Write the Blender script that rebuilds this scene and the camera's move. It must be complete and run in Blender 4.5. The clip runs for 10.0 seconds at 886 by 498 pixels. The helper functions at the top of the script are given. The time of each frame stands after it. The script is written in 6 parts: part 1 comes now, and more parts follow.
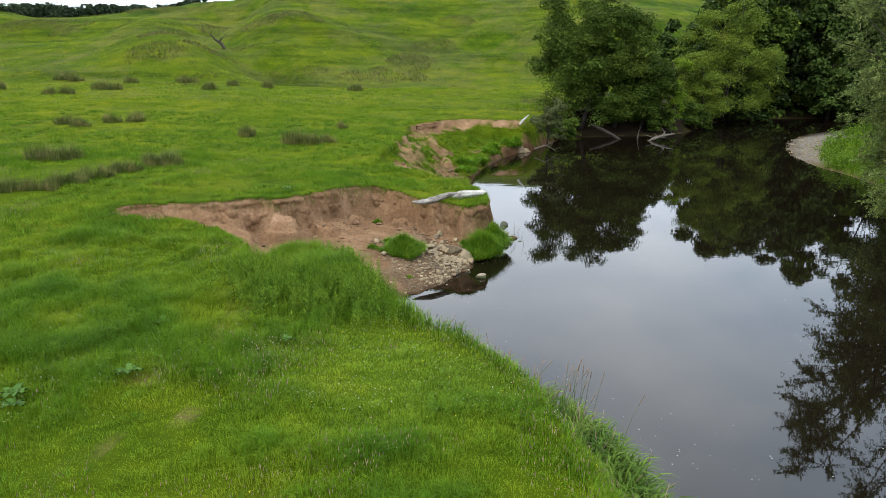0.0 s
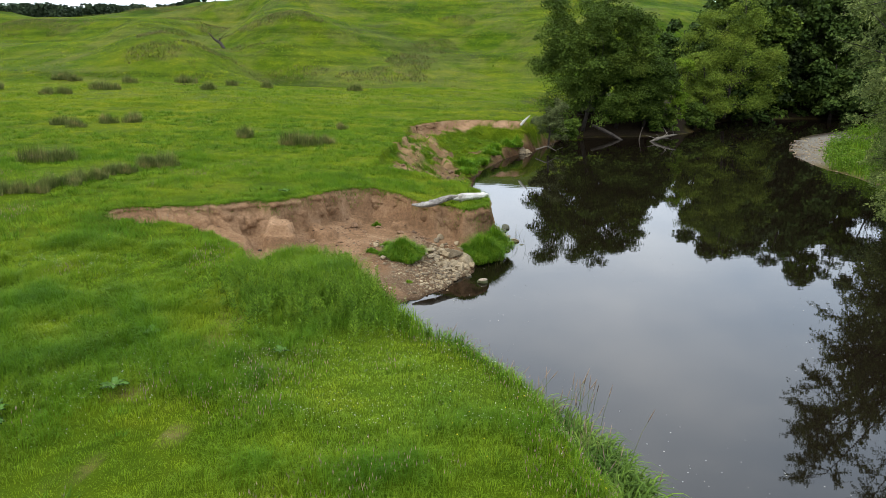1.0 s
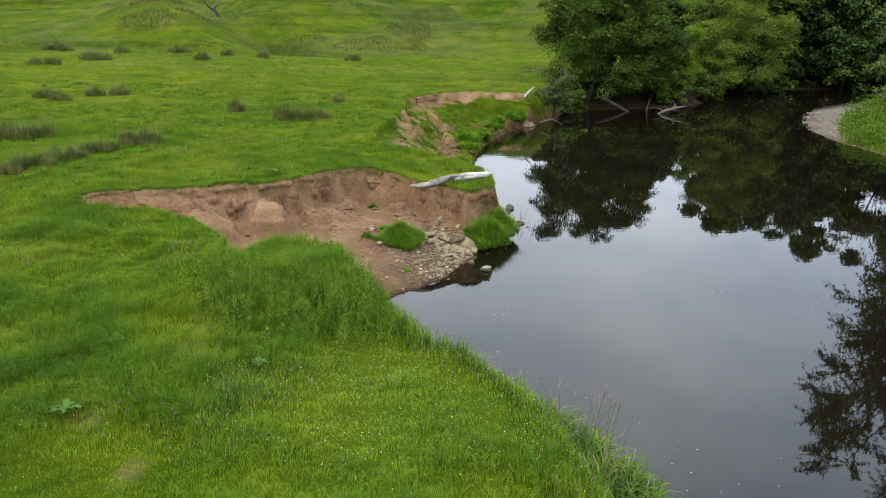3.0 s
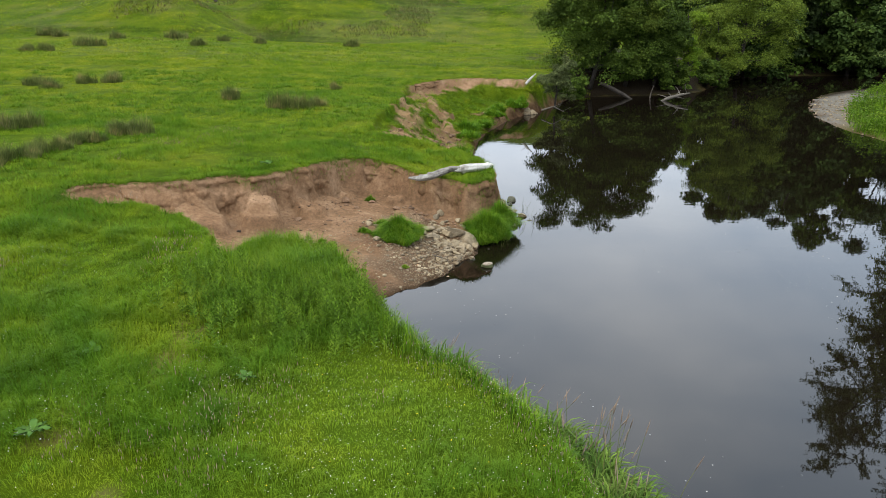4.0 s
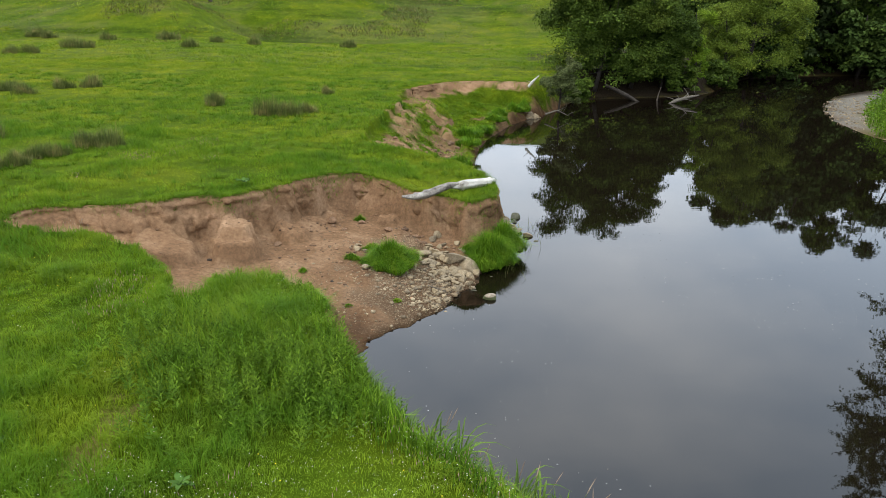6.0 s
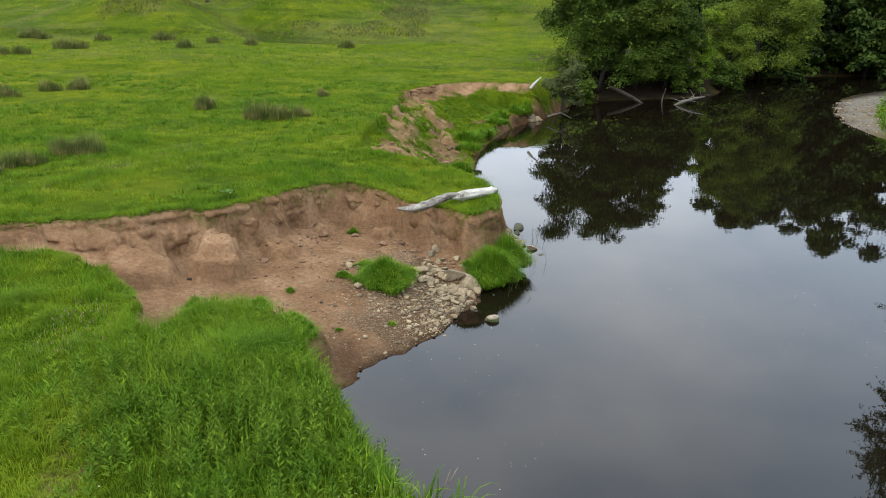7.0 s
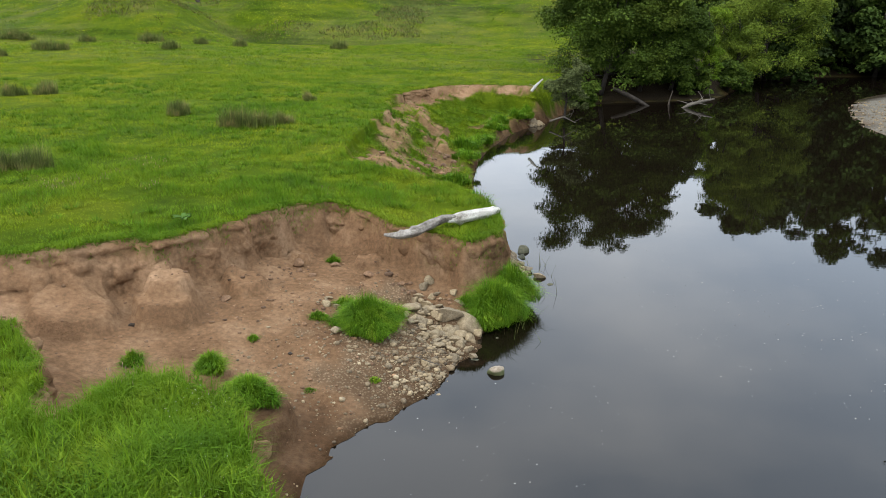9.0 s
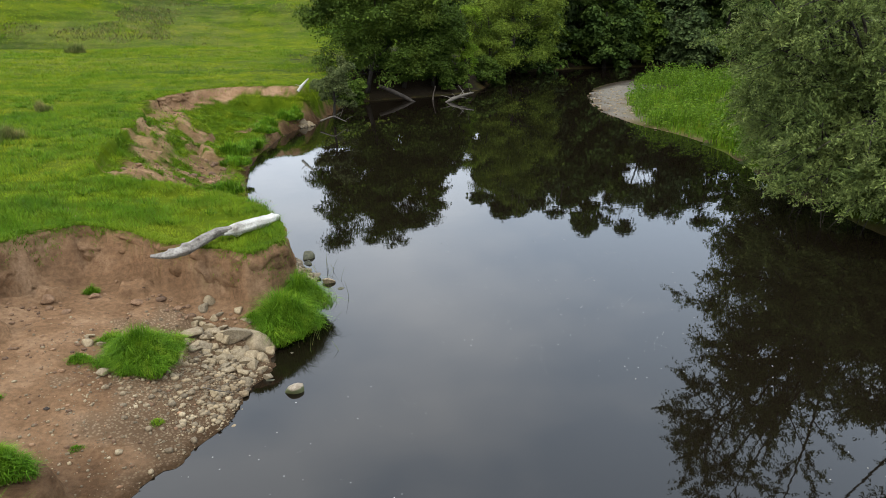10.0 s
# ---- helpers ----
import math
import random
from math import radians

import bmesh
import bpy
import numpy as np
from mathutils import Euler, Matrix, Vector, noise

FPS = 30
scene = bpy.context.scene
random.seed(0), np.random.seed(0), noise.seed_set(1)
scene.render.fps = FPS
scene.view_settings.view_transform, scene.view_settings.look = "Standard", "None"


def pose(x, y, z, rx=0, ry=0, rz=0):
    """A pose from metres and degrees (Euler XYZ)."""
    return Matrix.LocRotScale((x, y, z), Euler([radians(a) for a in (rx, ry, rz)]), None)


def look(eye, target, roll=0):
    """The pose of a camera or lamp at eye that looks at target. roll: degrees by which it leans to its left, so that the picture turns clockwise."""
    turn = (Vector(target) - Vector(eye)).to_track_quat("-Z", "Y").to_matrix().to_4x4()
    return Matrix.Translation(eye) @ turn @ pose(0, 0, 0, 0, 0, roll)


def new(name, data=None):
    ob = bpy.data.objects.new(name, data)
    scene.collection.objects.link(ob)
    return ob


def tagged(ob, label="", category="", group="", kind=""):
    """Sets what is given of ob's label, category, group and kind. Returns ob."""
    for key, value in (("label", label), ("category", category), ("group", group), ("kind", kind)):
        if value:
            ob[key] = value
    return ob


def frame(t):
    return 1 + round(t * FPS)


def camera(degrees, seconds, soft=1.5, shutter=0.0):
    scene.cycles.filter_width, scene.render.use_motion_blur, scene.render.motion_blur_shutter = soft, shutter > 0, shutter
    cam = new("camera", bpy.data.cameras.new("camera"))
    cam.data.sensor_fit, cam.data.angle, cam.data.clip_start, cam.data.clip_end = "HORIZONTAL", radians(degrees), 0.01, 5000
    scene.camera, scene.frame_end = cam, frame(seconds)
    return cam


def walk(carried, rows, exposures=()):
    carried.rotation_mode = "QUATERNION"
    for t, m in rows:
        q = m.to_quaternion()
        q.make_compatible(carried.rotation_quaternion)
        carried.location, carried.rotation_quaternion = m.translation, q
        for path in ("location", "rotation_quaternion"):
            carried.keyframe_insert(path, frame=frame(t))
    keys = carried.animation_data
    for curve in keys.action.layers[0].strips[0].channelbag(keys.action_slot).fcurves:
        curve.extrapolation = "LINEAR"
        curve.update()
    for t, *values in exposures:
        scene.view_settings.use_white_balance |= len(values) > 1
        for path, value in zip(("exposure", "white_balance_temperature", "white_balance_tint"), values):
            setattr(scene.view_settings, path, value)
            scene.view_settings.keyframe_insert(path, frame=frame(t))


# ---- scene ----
cam = camera(64.28, 10.0, soft=0.5)
PATH = [
    (0, (0.002, -0.001, 7.900), (-0.049, 9.645, 5.262), 0.47),
    (0.5, (-0.013, 0.260, 7.908), (-0.066, 9.905, 5.267), 0.44),
    (1, (-0.015, 0.610, 7.896), (-0.067, 10.255, 5.258), 0.50),
    (1.5, (-0.008, 1.034, 7.900), (-0.067, 10.678, 5.255), 0.46),
    (2, (-0.006, 1.501, 7.905), (-0.070, 11.129, 5.203), 0.39),
    (2.5, (-0.026, 1.970, 7.903), (-0.089, 11.555, 5.053), 0.44),
    (3, (-0.023, 2.422, 7.906), (-0.084, 11.951, 4.872), 0.43),
    (4.5, (0.007, 3.944, 7.933), (-0.053, 13.405, 4.698), 0.38),
    (5, (0.032, 4.615, 7.929), (-0.032, 14.078, 4.698), 0.28),
    (6.5, (0.079, 6.922, 7.904), (0.014, 16.388, 4.680), 0.21),
    (7, (0.097, 7.720, 7.880), (0.029, 17.186, 4.656), 0.15),
    (7.5, (0.106, 8.583, 7.833), (0.038, 18.050, 4.611), 0.07),
    (8, (0.110, 9.456, 7.775), (0.045, 18.923, 4.556), 0.04),
    (8.5, (0.111, 10.273, 7.702), (0.052, 19.741, 4.486), 0.01),
    (9, (0.154, 10.957, 7.658), (0.125, 20.428, 4.449), 0.02),
    (9.1, (0.158, 11.062, 7.652), (0.194, 20.535, 4.448), -0.03),
    (9.2, (0.161, 11.160, 7.644), (0.346, 20.631, 4.439), -0.06),
    (9.3, (0.164, 11.251, 7.633), (0.588, 20.712, 4.425), -0.06),
    (9.4, (0.166, 11.333, 7.619), (0.918, 20.774, 4.411), -0.04),
    (9.5, (0.168, 11.406, 7.599), (1.339, 20.805, 4.390), -0.02),
    (9.6, (0.168, 11.471, 7.575), (1.770, 20.810, 4.377), -0.02),
    (9.7, (0.167, 11.530, 7.552), (2.187, 20.786, 4.353), -0.05),
    (9.8, (0.164, 11.584, 7.532), (2.539, 20.754, 4.329), -0.09),
    (9.9, (0.158, 11.636, 7.515), (2.849, 20.717, 4.306), -0.13),
    (10, (0.150, 11.686, 7.500), (3.128, 20.678, 4.292), -0.16),
]
walk(cam, [(t, look(eye, target, roll)) for t, eye, target, roll in PATH])

# ---------------------------------------------------------------- light
world = bpy.data.worlds.new("world")
scene.world = world
world.use_nodes = True
wn, wl = world.node_tree.nodes, world.node_tree.links
wn.clear()
w_out = wn.new("ShaderNodeOutputWorld")
w_bg = wn.new("ShaderNodeBackground")
w_bg.inputs["Strength"].default_value = 0.1
sky = wn.new("ShaderNodeTexSky")
sky.sky_type = "NISHITA"
sky.sun_disc = False
sky.sun_elevation = radians(48)
sky.sun_rotation = radians(-60)
tc = wn.new("ShaderNodeTexCoord")
mp = wn.new("ShaderNodeMapping")
mp.inputs["Scale"].default_value = (1.0, 1.0, 2.2)
cn = wn.new("ShaderNodeTexNoise")
cn.inputs["Scale"].default_value = 2.2
cn.inputs["Detail"].default_value = 5.0
cn.inputs["Roughness"].default_value = 0.5
cr = wn.new("ShaderNodeValToRGB")
cr.color_ramp.elements[0].position = 0.38
cr.color_ramp.elements[0].color = (0.585, 0.69, 0.83, 1)
cr.color_ramp.elements[1].position = 0.62
cr.color_ramp.elements[1].color = (0.93, 0.99, 1.065, 1)
cm = wn.new("ShaderNodeVectorMath")
cm.operation = "SCALE"
cm.inputs["Scale"].default_value = 43.5
mx = wn.new("ShaderNodeMix")
mx.data_type = "RGBA"
mx.inputs["Factor"].default_value = 0.88
wl.new(tc.outputs["Generated"], mp.inputs["Vector"])
wl.new(mp.outputs["Vector"], cn.inputs["Vector"])
wl.new(cn.outputs["Fac"], cr.inputs["Fac"])
# an overcast sky is brighter overhead than at the horizon
sx = wn.new("ShaderNodeSeparateXYZ")
mr = wn.new("ShaderNodeMapRange")
mr.inputs["From Min"].default_value, mr.inputs["From Max"].default_value = 0.0, 0.75
mr.inputs["To Min"].default_value, mr.inputs["To Max"].default_value = 0.52, 1.05
gm = wn.new("ShaderNodeVectorMath")
gm.operation = "SCALE"
wl.new(tc.outputs["Generated"], sx.inputs["Vector"])
wl.new(sx.outputs["Z"], mr.inputs["Value"])
wl.new(mr.outputs["Result"], gm.inputs["Scale"])
wl.new(cr.outputs["Color"], gm.inputs[0])
wl.new(gm.outputs["Vector"], cm.inputs[0])
wl.new(sky.outputs["Color"], mx.inputs["A"])
wl.new(cm.outputs["Vector"], mx.inputs["B"])
wl.new(mx.outputs["Result"], w_bg.inputs["Color"])
wl.new(w_bg.outputs["Background"], w_out.inputs["Surface"])

sun = new("sun", bpy.data.lights.new("sun", "SUN"))
sun.data.energy = 1.2
sun.data.angle = radians(25)
sun.data.color = (1.0, 0.90, 0.76)
sun.matrix_world = look((-30, -15, 42), (0, 15, 0))

# ---------------------------------------------------------------- materials


def shader(name):
    mat = bpy.data.materials.new(name)
    mat.use_nodes = True
    nt = mat.node_tree
    nt.nodes.clear()
    return mat, nt.nodes, nt.links


def node(nodes, kind, **values):
    n = nodes.new(kind)
    for key, value in values.items():
        n.inputs[key].default_value = value
    return n


def noise_node(nodes, links, coord, scale, detail=4.0, rough=0.55):
    n = node(nodes, "ShaderNodeTexNoise", Scale=scale, Detail=detail, Roughness=rough)
    links.new(coord, n.inputs["Vector"])
    return n.outputs["Fac"]


def ramp(nodes, links, fac, stops):
    r = nodes.new("ShaderNodeValToRGB")
    el = r.color_ramp.elements
    while len(el) < len(stops):
        el.new(0.5)
    for e, (p, c) in zip(el, stops):
        e.position, e.color = p, (*c, 1)
    links.new(fac, r.inputs["Fac"])
    return r.outputs["Color"]


def mix(nodes, links, fac, a, b, blend="MIX"):
    m = nodes.new("ShaderNodeMix")
    m.data_type, m.blend_type = "RGBA", blend
    for sock, v in ((m.inputs["Factor"], fac), (m.inputs["A"], a), (m.inputs["B"], b)):
        if isinstance(v, (int, float)):
            sock.default_value = v
        elif isinstance(v, tuple):
            sock.default_value = (*v, 1)
        else:
            links.new(v, sock)
    return m.outputs["Result"]


def math_node(nodes, links, op, a, b=0.0, clamp=False):
    m = nodes.new("ShaderNodeMath")
    m.operation, m.use_clamp = op, clamp
    for sock, v in zip(m.inputs, (a, b)):
        if isinstance(v, (int, float)):
            sock.default_value = v
        else:
            links.new(v, sock)
    return m.outputs["Value"]


def finish(nodes, links, color, rough=0.8, bump=None, strength=0.4, distance=0.03, spec=0.3, metal=0.0):
    out = nodes.new("ShaderNodeOutputMaterial")
    p = nodes.new("ShaderNodeBsdfPrincipled")
    if isinstance(color, tuple):
        p.inputs["Base Color"].default_value = (*color, 1)
    else:
        links.new(color, p.inputs["Base Color"])
    if isinstance(rough, (int, float)):
        p.inputs["Roughness"].default_value = rough
    else:
        links.new(rough, p.inputs["Roughness"])
    p.inputs["Specular IOR Level"].default_value = spec
    if bump is not None:
        b = node(nodes, "ShaderNodeBump", Strength=strength, Distance=distance)
        links.new(bump, b.inputs["Height"])
        links.new(b.outputs["Normal"], p.inputs["Normal"])
    links.new(p.outputs["BSDF"], out.inputs["Surface"])
    return p


def meadow_color(nodes, links, coord):
    """Sward colour: lush and dry patches at three sizes, shared by the turf and the blades."""
    big = noise_node(nodes, links, coord, 0.045, 3)
    mid = noise_node(nodes, links, coord, 0.33, 4)
    small = noise_node(nodes, links, coord, 1.7, 3)
    a = ramp(nodes, links, mid, [(0.34, (0.022, 0.082, 0.005)), (0.46, (0.066, 0.160, 0.006)), (0.56, (0.128, 0.226, 0.008)), (0.68, (0.190, 0.262, 0.018))])
    b = ramp(nodes, links, small, [(0.34, (0.036, 0.104, 0.006)), (0.5, (0.086, 0.182, 0.008)), (0.66, (0.132, 0.226, 0.012))])
    c = mix(nodes, links, 0.5, a, b)
    d = ramp(nodes, links, big, [(0.35, (0.064, 0.138, 0.009)), (0.65, (0.160, 0.212, 0.013))])
    e = mix(nodes, links, 0.3, c, d)
    # short clover-rich turf on the corner of the bank
    away = node(nodes, "ShaderNodeVectorMath")
    away.operation = "DISTANCE"
    links.new(coord, away.inputs[0])
    away.inputs[1].default_value = (-0.6, 13.0, 2.2)
    near = math_node(nodes, links, "ADD", math_node(nodes, links, "MULTIPLY", away.outputs["Value"], 0.16), math_node(nodes, links, "MULTIPLY", mid, 0.7))
    clover = ramp(nodes, links, near, [(0.50, (0.42, 0.42, 0.42)), (0.95, (0, 0, 0))])
    return mix(nodes, links, clover, e, (0.120, 0.232, 0.022))


def make_ground():
    mat, n, l = shader("ground_turf_and_earth")
    geo = n.new("ShaderNodeNewGeometry")
    pos = geo.outputs["Position"]
    bare = n.new("ShaderNodeAttribute")
    bare.attribute_name = "bare"
    wet = n.new("ShaderNodeAttribute")
    wet.attribute_name = "wet"
    rough_pasture = n.new("ShaderNodeAttribute")
    rough_pasture.attribute_name = "pasture"
    gravel = n.new("ShaderNodeAttribute")
    gravel.attribute_name = "gravel"
    grass = mix(n, l, 1.0, meadow_color(n, l, pos), (0.47, 0.39, 0.29), "MULTIPLY")
    hill = ramp(n, l, noise_node(n, l, pos, 0.055, 6, 0.65), [(0.36, (0.52, 0.64, 0.62)), (0.47, (0.82, 0.86, 0.85)), (0.6, (1.12, 1.02, 1.0))])
    grass = mix(n, l, rough_pasture.outputs["Fac"], grass, mix(n, l, 1.0, grass, hill, "MULTIPLY"))
    dry = noise_node(n, l, pos, 0.075, 5, 0.6)
    drymask = ramp(n, l, dry, [(0.48, (0, 0, 0)), (0.58, (1, 1, 1))])
    drymask = math_node(n, l, "MULTIPLY", drymask, rough_pasture.outputs["Fac"])
    hay = noise_node(n, l, pos, 0.9, 4)
    straw = ramp(n, l, hay, [(0.35, (0.060, 0.062, 0.018)), (0.65, (0.128, 0.104, 0.042))])
    grass = mix(n, l, math_node(n, l, "MULTIPLY", drymask, 0.28), grass, straw)
    # sheep tracks and terracettes along the contours
    contour = node(n, "ShaderNodeMapping", Scale=(0.035, 0.035, 0.75))
    l.new(pos, contour.inputs["Vector"])
    tracks = ramp(n, l, noise_node(n, l, contour.outputs["Vector"], 1.0, 5, 0.6), [(0.36, (0.62, 0.66, 0.55)), (0.5, (1.0, 1.0, 1.0)), (0.66, (1.28, 1.16, 0.95))])
    grass = mix(n, l, rough_pasture.outputs["Fac"], grass, mix(n, l, 1.0, grass, tracks, "MULTIPLY"))
    e1 = noise_node(n, l, pos, 0.8, 5, 0.6)
    e2 = noise_node(n, l, pos, 9.0, 6, 0.65)
    earth = ramp(n, l, e1, [(0.28, (0.104, 0.061, 0.033)), (0.5, (0.178, 0.105, 0.056)), (0.74, (0.272, 0.175, 0.103))])
    grain = ramp(n, l, e2, [(0.3, (0.62, 0.60, 0.58)), (0.7, (1.15, 1.12, 1.1))])
    earth = mix(n, l, 1.0, earth, grain, "MULTIPLY")
    dry_earth = n.new("ShaderNodeAttribute")
    dry_earth.attribute_name = "dry"
    dusty = math_node(n, l, "MULTIPLY", dry_earth.outputs["Fac"], ramp(n, l, noise_node(n, l, pos, 1.3, 4, 0.6), [(0.3, (0.35, 0.35, 0.35)), (0.6, (1, 1, 1))]))
    earth = mix(n, l, dusty, earth, mix(n, l, 1.0, earth, (1.28, 1.28, 1.30), "MULTIPLY"))
    g = node(n, "ShaderNodeTexVoronoi", Scale=16.0)
    l.new(pos, g.inputs["Vector"])
    gcol = ramp(n, l, g.outputs["Distance"], [(0.1, (0.25, 0.178, 0.112)), (0.5, (0.130, 0.082, 0.046))])
    earth = mix(n, l, gravel.outputs["Fac"], earth, gcol)
    col = mix(n, l, bare.outputs["Fac"], grass, earth)
    # leaf litter under the trees, its near-black brown carrying their shade in the colour
    shaded_litter = n.new("ShaderNodeAttribute")
    shaded_litter.attribute_name = "shaded_litter"
    col = mix(n, l, shaded_litter.outputs["Fac"], col, ramp(n, l, e2, [(0.3, (0.011, 0.008, 0.005)), (0.7, (0.030, 0.022, 0.013))]))
    shingle = n.new("ShaderNodeAttribute")
    shingle.attribute_name = "shingle"
    col = mix(n, l, shingle.outputs["Fac"], col, ramp(n, l, e2, [(0.3, (0.085, 0.074, 0.057)), (0.7, (0.165, 0.147, 0.118))]))
    wetcol = mix(n, l, 1.0, col, (0.36, 0.33, 0.30), "MULTIPLY")
    col = mix(n, l, wet.outputs["Fac"], col, wetcol)
    rough = math_node(n, l, "SUBTRACT", 0.92, math_node(n, l, "MULTIPLY", wet.outputs["Fac"], 0.45))
    h = math_node(n, l, "ADD", noise_node(n, l, pos, 3.0, 8, 0.7), math_node(n, l, "MULTIPLY", noise_node(n, l, pos, 24.0, 6, 0.7), 0.45))
    finish(n, l, col, rough, h, 0.8, 0.12, spec=0.02)
    return mat


def make_leaf(name, ramp_stops, scale=0.6, translucent=0.3, sward=False, rough=0.7, lift=(0.55, 1.35), tint=(1.12, 0.95, 0.92)):
    mat, n, l = shader(name)
    geo = n.new("ShaderNodeNewGeometry")
    pos = geo.outputs["Position"]
    if sward:
        col = mix(n, l, 1.0, meadow_color(n, l, pos), tint, "MULTIPLY")
        lush = n.new("ShaderNodeAttribute")
        lush.attribute_name = "lush"
        col = mix(n, l, 1.0, col, ramp(n, l, lush.outputs["Fac"], [(0.0, (1.22, 1.14, 1.1)), (0.5, (1.0, 1.0, 1.0)), (1.0, (0.56, 0.75, 0.70))]), "MULTIPLY")
    else:
        col = ramp(n, l, noise_node(n, l, pos, scale, 4), ramp_stops)
    lo, hi = lift
    vary = ramp(n, l, geo.outputs["Random Per Island"], [(0.0, (lo, lo, lo)), (0.6, (1.0, 1.0, 1.0)), (1.0, (hi * 1.08, hi, hi * 0.9))])
    col = mix(n, l, 1.0, col, vary, "MULTIPLY")
    out = n.new("ShaderNodeOutputMaterial")
    p = node(n, "ShaderNodeBsdfPrincipled", Roughness=rough)
    p.inputs["Specular IOR Level"].default_value = 0.06
    t = n.new("ShaderNodeBsdfTranslucent")
    m = node(n, "ShaderNodeMixShader", Fac=translucent)
    l.new(col, p.inputs["Base Color"])
    l.new(col, t.inputs["Color"])
    l.new(p.outputs["BSDF"], m.inputs[1])
    l.new(t.outputs["BSDF"], m.inputs[2])
    l.new(m.outputs["Shader"], out.inputs["Surface"])
    return mat


def make_speckled(name, stops, s1, s2, rough=0.8, strength=0.5, distance=0.02, per_object=False):
    mat, n, l = shader(name)
    tcn = n.new("ShaderNodeTexCoord")
    pos = tcn.outputs["Object"]
    if per_object:
        info = n.new("ShaderNodeObjectInfo")
        add = n.new("ShaderNodeVectorMath")
        add.operation = "ADD"
        l.new(pos, add.inputs[0])
        mul = n.new("ShaderNodeVectorMath")
        mul.operation = "SCALE"
        mul.inputs[0].default_value = (31.0, 17.0, 9.0)
        l.new(info.outputs["Random"], mul.inputs["Scale"])
        l.new(mul.outputs["Vector"], add.inputs[1])
        pos = add.outputs["Vector"]
    a = noise_node(n, l, pos, s1, 5, 0.6)
    b = noise_node(n, l, pos, s2, 6, 0.65)
    col = ramp(n, l, a, stops)
    spots = ramp(n, l, b, [(0.32, (0.55, 0.55, 0.55)), (0.55, (1.0, 1.0, 1.0)), (0.75, (1.2, 1.2, 1.18))])
    col = mix(n, l, 1.0, col, spots, "MULTIPLY")
    if per_object:
        tone = ramp(n, l, info.outputs["Random"], [(0.0, (0.72, 0.72, 0.74)), (1.0, (1.22, 1.18, 1.1))])
        col = mix(n, l, 1.0, col, tone, "MULTIPLY")
    else:
        geo = n.new("ShaderNodeNewGeometry")
        tone = ramp(n, l, geo.outputs["Random Per Island"], [(0.0, (0.45, 0.44, 0.44)), (0.6, (0.95, 0.94, 0.92)), (1.0, (1.35, 1.32, 1.25))])
        col = mix(n, l, 1.0, col, tone, "MULTIPLY")
    finish(n, l, col, rough, b, strength, distance)
    return mat


def make_water():
    mat, n, l = shader("peaty_river_water")
    geo = n.new("ShaderNodeNewGeometry")
    pos = geo.outputs["Position"]
    mpn = node(n, "ShaderNodeMapping", Scale=(0.5, 1.3, 1.0))
    l.new(pos, mpn.inputs["Vector"])
    a = noise_node(n, l, mpn.outputs["Vector"], 1.6, 3, 0.5)
    b = noise_node(n, l, pos, 0.35, 2, 0.5)
    h = math_node(n, l, "ADD", a, math_node(n, l, "MULTIPLY", b, 1.5))
    p = finish(n, l, (0.0045, 0.0032, 0.0018), 0.02, h, 0.008, 0.12, spec=0.5)
    p.inputs["IOR"].default_value = 1.333
    return mat


M_GROUND = make_ground()
M_WATER = make_water()
M_SWARD = make_leaf("meadow_grass_blades", None, sward=True, translucent=0.28, lift=(0.84, 1.10))
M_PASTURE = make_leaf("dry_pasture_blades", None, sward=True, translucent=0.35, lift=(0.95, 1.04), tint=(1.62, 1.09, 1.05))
M_RANK = make_leaf("rank_grass", [(0.3, (0.043, 0.100, 0.006)), (0.55, (0.080, 0.150, 0.008)), (0.75, (0.136, 0.194, 0.014))], 1.2, 0.2)
M_HERB = make_leaf("nettle_green", [(0.3, (0.052, 0.108, 0.009)), (0.6, (0.098, 0.164, 0.014)), (0.8, (0.160, 0.212, 0.025))], 1.5, 0.2)
M_TUFT = make_leaf("bright_clump_grass", [(0.3, (0.050, 0.120, 0.006)), (0.55, (0.090, 0.176, 0.009)), (0.8, (0.165, 0.226, 0.016))], 2.5, 0.22)
M_RUSH = make_leaf("soft_rush", [(0.3, (0.054, 0.077, 0.018)), (0.52, (0.103, 0.123, 0.031)), (0.7, (0.221, 0.182, 0.070))], 1.6, 0.15)
M_REED = make_leaf("reed_grass", [(0.3, (0.050, 0.100, 0.015)), (0.55, (0.094, 0.158, 0.024)), (0.8, (0.165, 0.212, 0.045))], 1.5)
M_DOCK = make_leaf("dock_leaves", [(0.3, (0.038, 0.090, 0.014)), (0.7, (0.075, 0.140, 0.024))], 2.0, 0.2)
M_SEED = make_leaf("grass_seed_heads", [(0.3, (0.15, 0.105, 0.075)), (0.7, (0.27, 0.20, 0.14))], 2.0, 0.15)
M_STRAW = make_leaf("dry_stems", [(0.3, (0.101, 0.085, 0.031)), (0.7, (0.196, 0.160, 0.069))], 2.0, 0.1)
M_HEATH = make_leaf("brown_hill_tussocks", [(0.3, (0.052, 0.050, 0.020)), (0.55, (0.098, 0.084, 0.036)), (0.75, (0.170, 0.142, 0.072))], 0.35, 0.1)
M_FARWOOD = make_leaf("far_woodland_leaves", [(0.3, (0.016, 0.027, 0.014)), (0.7, (0.036, 0.052, 0.024))], 0.12, 0.1)
M_BUSH = make_leaf("grey_sallow_leaves", [(0.3, (0.050, 0.064, 0.020)), (0.55, (0.082, 0.100, 0.034)), (0.8, (0.132, 0.150, 0.062))], 1.2, 0.15)
